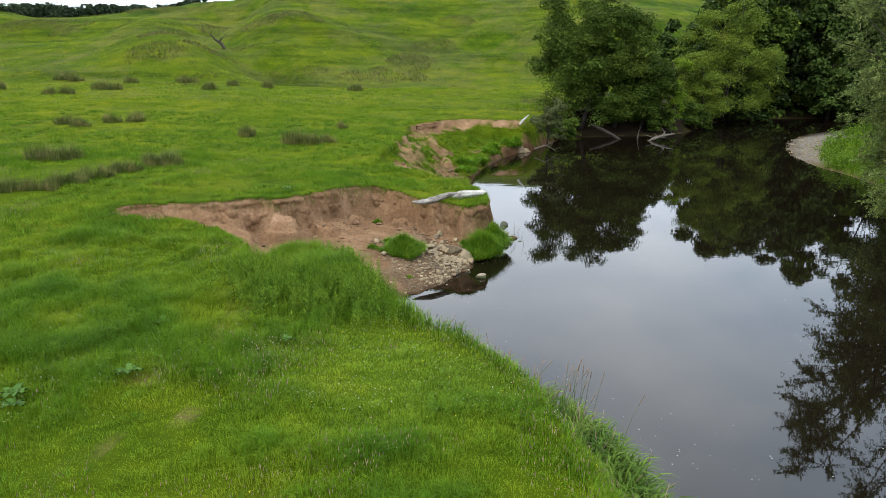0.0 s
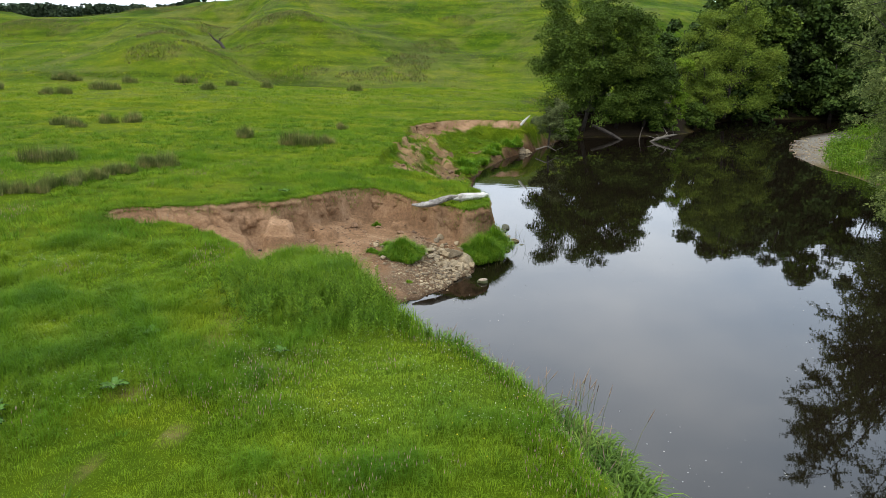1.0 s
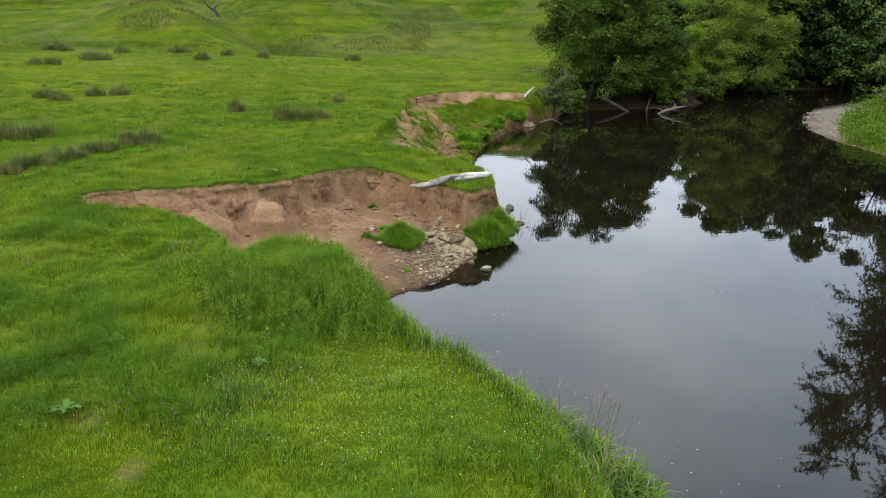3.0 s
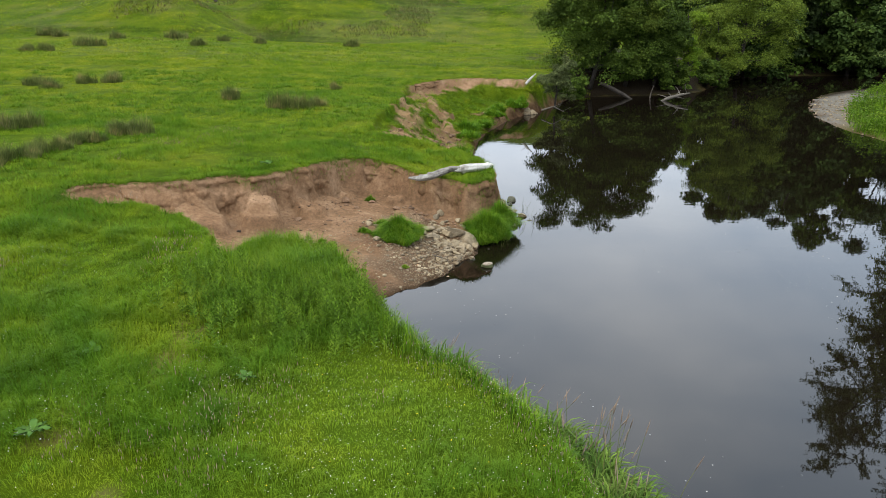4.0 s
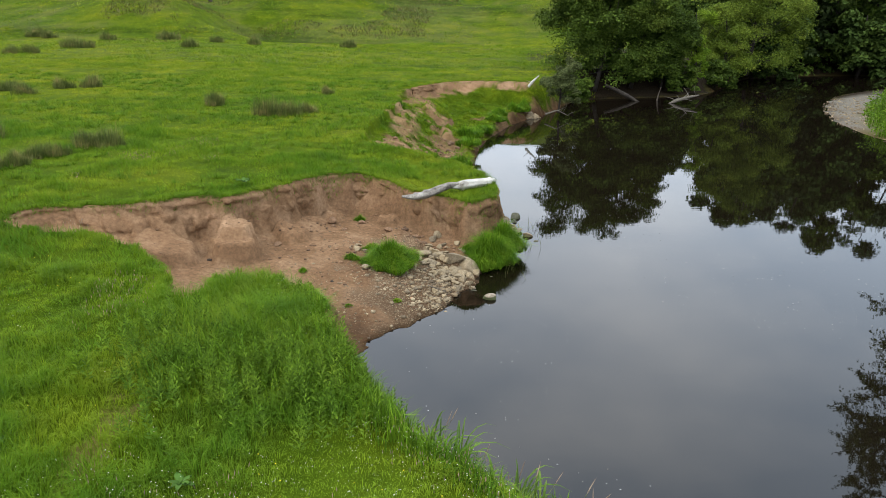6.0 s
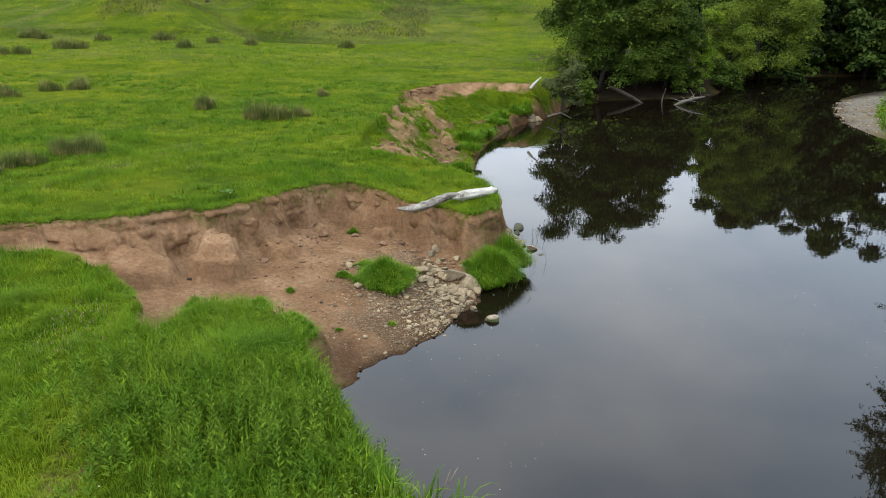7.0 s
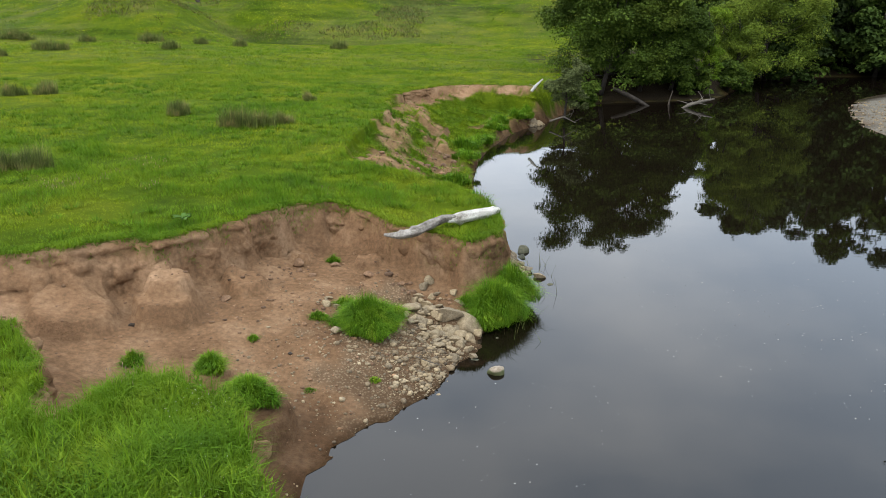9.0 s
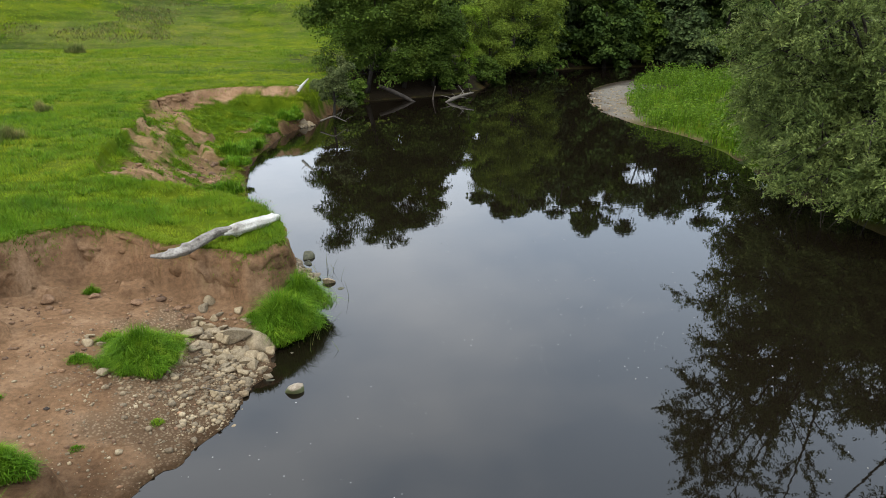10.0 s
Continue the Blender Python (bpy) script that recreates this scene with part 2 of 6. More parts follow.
M_ALDER = make_leaf("alder_leaves", [(0.3, (0.028, 0.049, 0.007)), (0.55, (0.054, 0.086, 0.011)), (0.8, (0.095, 0.128, 0.017))], 0.35, 0.12)
M_LIME = make_leaf("fresh_green_leaves", [(0.3, (0.082, 0.149, 0.010)), (0.7, (0.158, 0.226, 0.017))], 0.5, 0.18)
M_SALLOW = make_leaf("sallow_leaves", [(0.3, (0.066, 0.101, 0.012)), (0.55, (0.110, 0.155, 0.018)), (0.8, (0.178, 0.212, 0.030))], 0.45, 0.15)
M_WILLOW = make_leaf("grey_willow_leaves", [(0.3, (0.073, 0.107, 0.029)), (0.55, (0.128, 0.164, 0.045)), (0.8, (0.212, 0.249, 0.090))], 0.8, 0.16)
M_WOODLAND = make_leaf("woodland_leaves", [(0.3, (0.023, 0.042, 0.009)), (0.55, (0.041, 0.069, 0.013)), (0.8, (0.068, 0.100, 0.020))], 0.25, 0.12)
M_GREYWOOD = make_leaf("grey_green_woodland_leaves", [(0.3, (0.032, 0.051, 0.018)), (0.55, (0.052, 0.077, 0.025)), (0.8, (0.080, 0.108, 0.037))], 0.25, 0.12)
M_BARK = make_speckled("dark_bark", [(0.3, (0.018, 0.014, 0.011)), (0.7, (0.051, 0.041, 0.031))], 3.0, 18.0, 0.9)
M_PALEBARK = make_speckled("barkless_brown_wood", [(0.3, (0.045, 0.036, 0.026)), (0.7, (0.105, 0.086, 0.066))], 2.0, 20.0, 0.85)
M_SNAG = make_speckled("grey_dead_wood", [(0.3, (0.07, 0.060, 0.047)), (0.7, (0.165, 0.145, 0.118))], 2.0, 20.0, 0.85)
M_DRIFT = make_speckled("bleached_driftwood", [(0.28, (0.150, 0.122, 0.095)), (0.42, (0.400, 0.370, 0.315)), (0.66, (0.610, 0.580, 0.520))], 1.9, 26.0, 0.8, 0.9, 0.04)
M_GREYLOG = make_speckled("grey_weathered_log", [(0.30, (0.075, 0.058, 0.044)), (0.46, (0.235, 0.205, 0.170)), (0.70, (0.430, 0.400, 0.350))], 2.6, 22.0, 0.85, 0.9, 0.04)
M_STONE = make_speckled("river_stone", [(0.3, (0.138, 0.100, 0.056)), (0.55, (0.216, 0.167, 0.102)), (0.8, (0.304, 0.246, 0.157))], 3.0, 24.0, 0.8, 0.4, 0.01, True)
M_WETSTONE = make_speckled("wet_mossy_stone", [(0.3, (0.035, 0.035, 0.020)), (0.7, (0.085, 0.080, 0.042))], 4.0, 20.0, 0.75, 0.4, 0.01, True)
M_BOULDER = make_speckled("boulder_with_moss_line", [(0.3, (0.17, 0.13, 0.085)), (0.6, (0.27, 0.22, 0.16)), (0.8, (0.38, 0.33, 0.26))], 3.0, 24.0, 0.8, 0.4, 0.01, True)
bn, bl = M_BOULDER.node_tree.nodes, M_BOULDER.node_tree.links
b_shader = [q for q in bn if q.type == "BSDF_PRINCIPLED"][0]
b_from = b_shader.inputs["Base Color"].links[0].from_socket
b_pos = bn.new("ShaderNodeNewGeometry")
b_sep = bn.new("ShaderNodeSeparateXYZ")
bl.new(b_pos.outputs["Position"], b_sep.inputs["Vector"])
b_line = ramp(bn, bl, math_node(bn, bl, "ADD", math_node(bn, bl, "MULTIPLY", b_sep.outputs["Z"], 4.0), math_node(bn, bl, "MULTIPLY", noise_node(bn, bl, b_pos.outputs["Position"], 9.0, 3), 0.35)), [(0.50, (1, 1, 1)), (0.62, (0, 0, 0))])
bl.new(mix(bn, bl, b_line, b_from, (0.055, 0.060, 0.022)), b_shader.inputs["Base Color"])
M_PEBBLE = make_speckled("gravel_pebbles", [(0.3, (0.118, 0.082, 0.046)), (0.55, (0.211, 0.159, 0.095)), (0.8, (0.336, 0.278, 0.182))], 2.0, 20.0, 0.85, 0.3, 0.005)
M_CLOD = make_speckled("dry_earth_clods", [(0.3, (0.116, 0.063, 0.032)), (0.7, (0.231, 0.138, 0.079))], 2.0, 14.0, 0.95, 0.6, 0.02)
M_DUNG = make_speckled("dark_dung", [(0.3, (0.02, 0.014, 0.01)), (0.7, (0.05, 0.035, 0.025))], 5.0, 20.0, 0.9)
M_WHITE = make_leaf("white_petals", [(0.3, (0.360, 0.370, 0.270)), (0.7, (0.470, 0.470, 0.390))], 3.0, 0.2, lift=(0.8, 1.05))
M_YELLOW = make_leaf("yellow_petals", [(0.3, (0.480, 0.384, 0.016)), (0.7, (0.600, 0.496, 0.032))], 3.0, 0.2, lift=(0.8, 1.05))
M_FOAM = make_leaf("pale_floating_fluff", [(0.3, (0.26, 0.26, 0.25)), (0.7, (0.42, 0.42, 0.40))], 3.0, 0.1, lift=(0.7, 1.05))

# ---------------------------------------------------------------- geometry helpers


def mesh_of(name, verts, faces, smooth=False):
    """faces: an (n, k) array, or a list of such arrays."""
    faces = [np.asarray(f, dtype=np.int32) for f in (faces if isinstance(faces, list) else [faces]) if len(f)]
    verts = np.asarray(verts, dtype=np.float32)
    me = bpy.data.meshes.new(name)
    loops = np.concatenate([f.ravel() for f in faces])
    totals = np.concatenate([np.full(len(f), f.shape[1], dtype=np.int32) for f in faces])
    me.vertices.add(len(verts))
    me.vertices.foreach_set("co", verts.ravel())
    me.loops.add(len(loops))
    me.loops.foreach_set("vertex_index", loops)
    me.polygons.add(len(totals))
    starts = np.concatenate([[0], np.cumsum(totals)[:-1]]).astype(np.int32)
    me.polygons.foreach_set("loop_start", starts)
    me.polygons.foreach_set("use_smooth", np.full(len(totals), smooth, dtype=bool))
    me.update(calc_edges=True)
    me.validate()
    return me


def thing_mesh(name, me, mat, label, category, group="", kind=""):
    ob = new(name, me)
    me.materials.clear()
    me.materials.append(mat)
    return tagged(ob, label, category, group, kind)


def lushness(me, values):
    """How rank the grass stands, for its colour."""
    data = me.attributes.new("lush", "FLOAT", "POINT").data
    data.foreach_set("value", np.broadcast_to(np.asarray(values, dtype=np.float32), (len(data),)).copy())
    return me


def root(name, place, label, category, group="", kind=""):
    ob = new(name)
    ob.empty_display_size = 0.2
    ob.matrix_world = Matrix.Translation(place)
    return tagged(ob, label, category, group, kind)


def part(name, me, mat, parent, label=""):
    """A mesh in the parent's own space, as a part of it."""
    ob = new(name, me)
    me.materials.clear()
    me.materials.append(mat)
    ob.parent = parent
    return tagged(ob, label)


def smooth01(a, b, x):
    t = np.clip((np.asarray(x, float) - a) / (b - a), 0, 1)
    return t * t * (3 - 2 * t)


def hashed(ix, iy, seed):
    h = (ix.astype(np.int64) * 374761393 + iy.astype(np.int64) * 668265263 + seed * 982451653) & 0x7FFFFFFF
    h = ((h ^ (h >> 13)) * 1274126177) & 0x7FFFFFFF
    h = (h ^ (h >> 16)) & 0xFFFFFF
    return h / float(0xFFFFFF)


def vnoise(x, y, size, seed=0, octaves=3):
    """Smooth noise from 0 to 1 with the given feature size in metres."""
    total, amp, norm = 0.0, 1.0, 0.0
    for o in range(octaves):
        u, v = np.asarray(x) / size + 17.3 * o, np.asarray(y) / size - 9.1 * o
        iu, iv = np.floor(u), np.floor(v)
        fu, fv = u - iu, v - iv
        fu, fv = fu * fu * (3 - 2 * fu), fv * fv * (3 - 2 * fv)
        a, b = hashed(iu, iv, seed + o), hashed(iu + 1, iv, seed + o)
        c, d = hashed(iu, iv + 1, seed + o), hashed(iu + 1, iv + 1, seed + o)
        total = total + amp * ((a * (1 - fu) + b * fu) * (1 - fv) + (c * (1 - fu) + d * fu) * fv)
        norm += amp
        amp *= 0.5
        size *= 0.5
    return total / norm


def signed_distance(x, y, poly):
    """Distance to a closed outline: positive outside, negative inside."""
    x, y = np.ravel(x).astype(float), np.ravel(y).astype(float)
    out = np.empty(len(x))
    p = np.array(poly, float)
    q = np.roll(p, -1, axis=0)
    for s in range(0, len(x), 40000):
        px, py = x[s : s + 40000, None], y[s : s + 40000, None]
        dx, dy = q[:, 0] - p[:, 0], q[:, 1] - p[:, 1]
        t = np.clip(((px - p[:, 0]) * dx + (py - p[:, 1]) * dy) / (dx * dx + dy * dy), 0, 1)
        d = np.sqrt(((px - p[:, 0] - t * dx) ** 2 + (py - p[:, 1] - t * dy) ** 2).min(1))
        cross = ((p[:, 1] > py) != (q[:, 1] > py)) & (px < dx * (py - p[:, 1]) / np.where(dy == 0, 1e-9, dy) + p[:, 0])
        out[s : s + 40000] = np.where(cross.sum(1) % 2 == 1, -d, d)
    return out


GRIDS = {}


def from_grid(x, y, key, poly):
    """The same distance, read off grids made once: fine by the bay, coarser further out."""
    if key not in GRIDS:
        GRIDS[key] = []
        for x0, x1, y0, y1, cell in ((-14.0, 9.0, 4.0, 66.0, 0.1), (-60.0, 110.0, -12.0, 128.0, 0.5), (-330.0, 300.0, -96.0, 420.0, 3.0)):
            gx, gy = np.arange(x0, x1 + cell, cell), np.arange(y0, y1 + cell, cell)
            gxx, gyy = np.meshgrid(gx, gy)
            GRIDS[key].append((x0, y0, cell, signed_distance(gxx, gyy, poly).reshape(gxx.shape)))
    x, y = np.ravel(x).astype(float), np.ravel(y).astype(float)
    out, left = np.zeros(len(x)), np.ones(len(x), dtype=bool)
    for x0, y0, cell, g in GRIDS[key]:
        u, v = (x - x0) / cell, (y - y0) / cell
        inside = left & (u >= 0) & (v >= 0) & (u < g.shape[1] - 1) & (v < g.shape[0] - 1)
        iu, iv = u[inside].astype(int), v[inside].astype(int)
        fu, fv = u[inside] - iu, v[inside] - iv
        out[inside] = (g[iv, iu] * (1 - fu) + g[iv, iu + 1] * fu) * (1 - fv) + (g[iv + 1, iu] * (1 - fu) + g[iv + 1, iu + 1] * fu) * fv
        left &= ~inside
    if left.any():
        out[left] = signed_distance(x[left], y[left], poly)
    return out


def rounded(points, rounds=2):
    """Corner-cut an open line."""
    p = np.array(points, float)
    for _ in range(rounds):
        a, b = p[:-1] * 0.75 + p[1:] * 0.25, p[:-1] * 0.25 + p[1:] * 0.75
        p = np.concatenate([p[:1], np.stack([a, b], 1).reshape(-1, 2), p[-1:]])
    return p


def tube(path, radii, sides=8, wobble=0.0, seed=0):
    """A closed tapered tube along a path."""
    path, radii = np.asarray(path, float), np.asarray(radii, float)
    n = len(path)
    tan = np.gradient(path, axis=0)
    tan /= np.linalg.norm(tan, axis=1, keepdims=True) + 1e-9
    ref = np.where(np.abs(tan[:, 2:3]) > 0.9, [[1.0, 0, 0]], [[0, 0, 1.0]])
    u = np.cross(tan, ref)
    u /= np.linalg.norm(u, axis=1, keepdims=True) + 1e-9
    v = np.cross(tan, u)
    a = np.linspace(0, 2 * np.pi, sides, endpoint=False)
    r = radii[:, None] * (1 + wobble * (np.random.RandomState(seed).rand(n, sides) - 0.5))
    ring = path[:, None] + r[..., None] * (np.cos(a)[None, :, None] * u[:, None] + np.sin(a)[None, :, None] * v[:, None])
    verts = np.concatenate([ring.reshape(-1, 3), path[:1], path[-1:]])
    i, j = np.meshgrid(np.arange(n - 1), np.arange(sides), indexing="ij")
    k = (j + 1) % sides
    quads = np.stack([i * sides + j, i * sides + k, (i + 1) * sides + k, (i + 1) * sides + j], -1).reshape(-1, 4)
    s = np.arange(sides)
    caps = np.concatenate([np.stack([np.full(sides, n * sides), (s + 1) % sides, s], -1), np.stack([np.full(sides, n * sides + 1), (n - 1) * sides + s, (n - 1) * sides + (s + 1) % sides], -1)])
    return verts, quads, caps


def joined(tubes):
    """Several tubes as one set of vertices and faces."""
    vs, qs, ts, off = [], [], [], 0
    for v, q, t in tubes:
        vs.append(v), qs.append(q + off), ts.append(t + off)
        off += len(v)
    return np.concatenate(vs), [np.concatenate(qs), np.concatenate(ts)]


def blades(base, height, width, yaw, lean, droop=0.35, fine=True):
    """Grass blades that bend over: base (n, 3), the rest (n,)."""
    n = len(base)
    side = np.stack([-np.sin(yaw), np.cos(yaw), np.zeros(n)], -1)
    out = np.stack([np.cos(yaw), np.sin(yaw), np.zeros(n)], -1)
    up = np.array([0, 0, 1.0])
    h, w, ln = height[:, None], width[:, None], lean[:, None]
    mid = base + up * h * 0.62 + out * h * ln * 0.35
    tip = base + up * h * (1 - droop * ln) + out * h * ln
    if fine:
        v = np.stack([base - side * w * 0.5, base + side * w * 0.5, mid + side * w * 0.42, mid - side * w * 0.42, tip], 1).reshape(-1, 3)
        k = np.arange(n)[:, None] * 5
        return v, [k + [[0, 1, 2, 3]], k + [[3, 2, 4]]]
    v = np.stack([base - side * w * 0.5, base + side * w * 0.5, tip], 1).reshape(-1, 3)
    return v, [np.arange(n)[:, None] * 3 + [[0, 1, 2]]]


def ribbons(base, height, width, yaw, reach):
    """Broad grass leaves that rise, arch over and hang at the tip."""
    n, rows = len(base), 6
    s = np.linspace(0, 1, rows)[None, :, None]
    out = np.stack([np.cos(yaw), np.sin(yaw), 0 * yaw], -1)[:, None]
    side = np.stack([-np.sin(yaw), np.cos(yaw), 0 * yaw], -1)[:, None]
    h, k = height[:, None, None], reach[:, None, None]
    p = base[:, None] + out * h * k * s**1.6 + np.array([0, 0, 1.0]) * h * (1.25 * s - (0.30 + 0.75 * k) * s**2.6)
    w = width[:, None, None] * 0.5 * np.sin(np.pi * (0.18 + 0.80 * s)) ** 0.8
    v = np.stack([p - side * w, p + side * w], 2).reshape(-1, 3)
    i = np.arange(rows - 1)[None, :, None] * 2 + np.arange(n)[:, None, None] * rows * 2
    return v, [(i + [[[0, 1, 3, 2]]]).reshape(-1, 4)]


def leaves(centre, length, width, axis, rs, fold=0.25, facing=0.6, outward=None):
    """Rhombic leaves along the given axes, folded on the midrib, turned up or outwards."""
    n = len(centre)
    axis = axis / (np.linalg.norm(axis, axis=1, keepdims=True) + 1e-9)
    r = rs.normal(size=(n, 3)) + [0, 0, facing] if outward is None else 0.55 * rs.normal(size=(n, 3)) + 1.1 * outward + [0, 0, facing]
    if outward is not None:
        r /= np.linalg.norm(r, axis=1, keepdims=True) + 1e-9
        axis = axis - r * (axis * r).sum(1, keepdims=True)
        axis /= np.linalg.norm(axis, axis=1, keepdims=True) + 1e-9
    side = np.cross(axis, r)
    side /= np.linalg.norm(side, axis=1, keepdims=True) + 1e-9
    nor = np.cross(side, axis)
    l, w = np.reshape(length, (-1, 1)), np.reshape(width, (-1, 1))
    a, b = centre - axis * l * 0.5, centre + axis * l * 0.5
    mid = centre - axis * l * 0.05 + nor * w * fold
    v = np.stack([a, mid - side * w * 0.5, b, mid + side * w * 0.5], 1).reshape(-1, 3)
    k = np.arange(n)[:, None] * 4
    return v, [k + [[0, 1, 2]], k + [[0, 2, 3]]]


def rock_mesh(name, seed, flat=0.6, detail=3, faces=11):
    rs = np.random.RandomState(seed)
    bm = bmesh.new()
    bmesh.ops.create_icosphere(bm, subdivisions=detail, radius=1.0)
    cuts = [(Vector(rs.normal(size=3)).normalized(), 0.48 + 0.34 * rs.rand()) for _ in range(faces)]
    for v in bm.verts:
        for d, k in cuts:
            over = v.co.dot(d) - k
            if over > 0:
                v.co -= d * over * 0.96
        v.co *= 1 + 0.10 * (noise.noise(v.co * 1.7 + Vector((seed * 3.1, 0, 0))))
        v.co.z *= flat
    me = bpy.data.meshes.new(name)
    bm.to_mesh(me)
    bm.free()
    me.polygons.foreach_set("use_smooth", np.ones(len(me.polygons), dtype=bool))
    return me


# ---------------------------------------------------------------- the lie of the land
SHORE = rounded([(4.4, -80), (4.3, 0), (4.0, 6), (3.65, 9), (3.3, 11.3), (2.9, 13.2), (2.4, 15.1), (1.5, 16.05), (0.35, 16.35), (-0.6, 16.7),
                 (-1.3, 18.2), (-2.3, 20.4), (-2.1, 22.2), (-1.0, 23.1), (-0.1, 24.3), (0.7, 25.8), (0.95, 26.7), (1.15, 27.3), (1.8, 27.9), (2.3, 29.0), (2.7, 30.6),
                 (2.5, 32.6), (1.8, 35), (1.4, 40), (1.5, 45), (2.0, 49), (3.6, 54.5), (5.5, 59.3), (7.6, 62), (10, 69), (13.2, 73),
                 (19, 74.3), (25, 76), (30, 85), (39, 98.5), (60, 99), (100, 91), (260, 80)])
RIGHT_SHORE = rounded([(260, 50), (80, 70), (50, 83), (42, 80.5), (35, 73), (30.3, 64), (27.6, 55), (28.2, 48), (26, 41), (23.5, 35), (22.3, 30), (20.8, 20), (19, 8), (18, -80)])
EDGE = rounded([(2.7, -80), (2.6, 0), (2.3, 6), (1.95, 9.5), (1.5, 11.6), (1.02, 12.95), (0.22, 14.05), (-0.88, 14.85), (-1.6, 16.2), (-2.05, 17.7),
                (-2.5, 19.2), (-3.0, 19.9), (-3.8, 20.5), (-4.9, 20.6), (-5.35, 19.1), (-6.0, 20.3), (-7.1, 22.2), (-9.0, 23.1), (-10.8, 23.4), (-11.8, 24.0),
                (-11.4, 25.0), (-10.2, 25.3), (-8.8, 25.7), (-7.4, 26.9), (-6.5, 26.5), (-5.6, 28.1), (-4.3, 30.4), (-3.0, 31.2), (-1.9, 30.7), (-1.2, 29.8), (-0.5, 29.5), (0.1, 29.1),
                (0.5, 28.4), (1.2, 28.7), (1.75, 29.5), (1.75, 31.6), (1.25, 33.4), (0.1, 34.9), (-1.6, 35.5), (-3.2, 36), (-4.0, 39), (-3.7, 43.5), (-2.9, 49),
                (-3.2, 54), (-2.5, 58.5), (-0.4, 62.3), (2.2, 63.7), (4.8, 63.4), (6.6, 63.2), (8.4, 67), (11, 75), (17, 78), (25, 80)], 1)
WATER = np.concatenate([SHORE, RIGHT_SHORE])
LOW = np.concatenate([EDGE, [(29, 88), (38, 102), (60, 103), (100, 95), (260, 84), (260, 60), (60, 75), (22, 45), (14, 20), (10, -80)]])


def meadow_height(x, y):
    z = 1.9 + 0.5 * smooth01(8, 30, y) + 0.028 * np.clip(-x - 1, 0, 32) + 0.1 * (vnoise(x, y, 7.0, 3) - 0.5) + 0.5 * (vnoise(x, y, 40.0, 5, 2) - 0.5) * smooth01(30, 70, y)
    right = smooth01(-120, 0, x)
    rise = np.clip(y - 112 - 34 * (vnoise(x, y, 45.0, 8, 2) - 0.5), 0, None)
    crest = 112 + 90 * right
    slope = 0.155 + 0.062 * right - 0.06 * smooth01(40, 120, x)
    r = np.minimum(rise, crest + 0.04 * np.clip(rise - crest, 0, 200))
    z = z + slope * (np.sqrt(r * r + 64) - 8)
    z = z + smooth01(5, 50, rise) * (10.0 * (vnoise(x + 0.6 * y, y - 0.5 * x, 48.0, 11, 3) - 0.5) + 3.6 * (vnoise(x, y, 15.0, 12, 3) - 0.5))
    # a gully cuts down between two spurs of the hill
    gully = near_line(x + 5 * (vnoise(x, y, 20.0, 14, 2) - 0.5), y, [(-62, 205), (-55, 172), (-46, 151), (-33, 131), (-20, 117)])
    z = z - 5.5 * np.exp(-((gully / 9.0) ** 2)) * smooth01(112, 140, y)
    return z


def near_line(x, y, points):
    """Distance to a line of points in plan."""
    best = np.full(np.shape(x), 1e9)
    for (ax, ay), (bx, by) in zip(points[:-1], points[1:]):
        dx, dy = bx - ax, by - ay
        k = np.clip(((x - ax) * dx + (y - ay) * dy) / (dx * dx + dy * dy), 0, 1)
        best = np.minimum(best, np.hypot(x - ax - k * dx, y - ay - k * dy))
    return best


def edge_jitter(x, y):
    return (0.38 * (vnoise(x, y, 1.1, 21, 3) - 0.5) + 0.3 * (vnoise(x, y, 0.42, 22, 2) - 0.5)) * smooth01(17, 20, y)


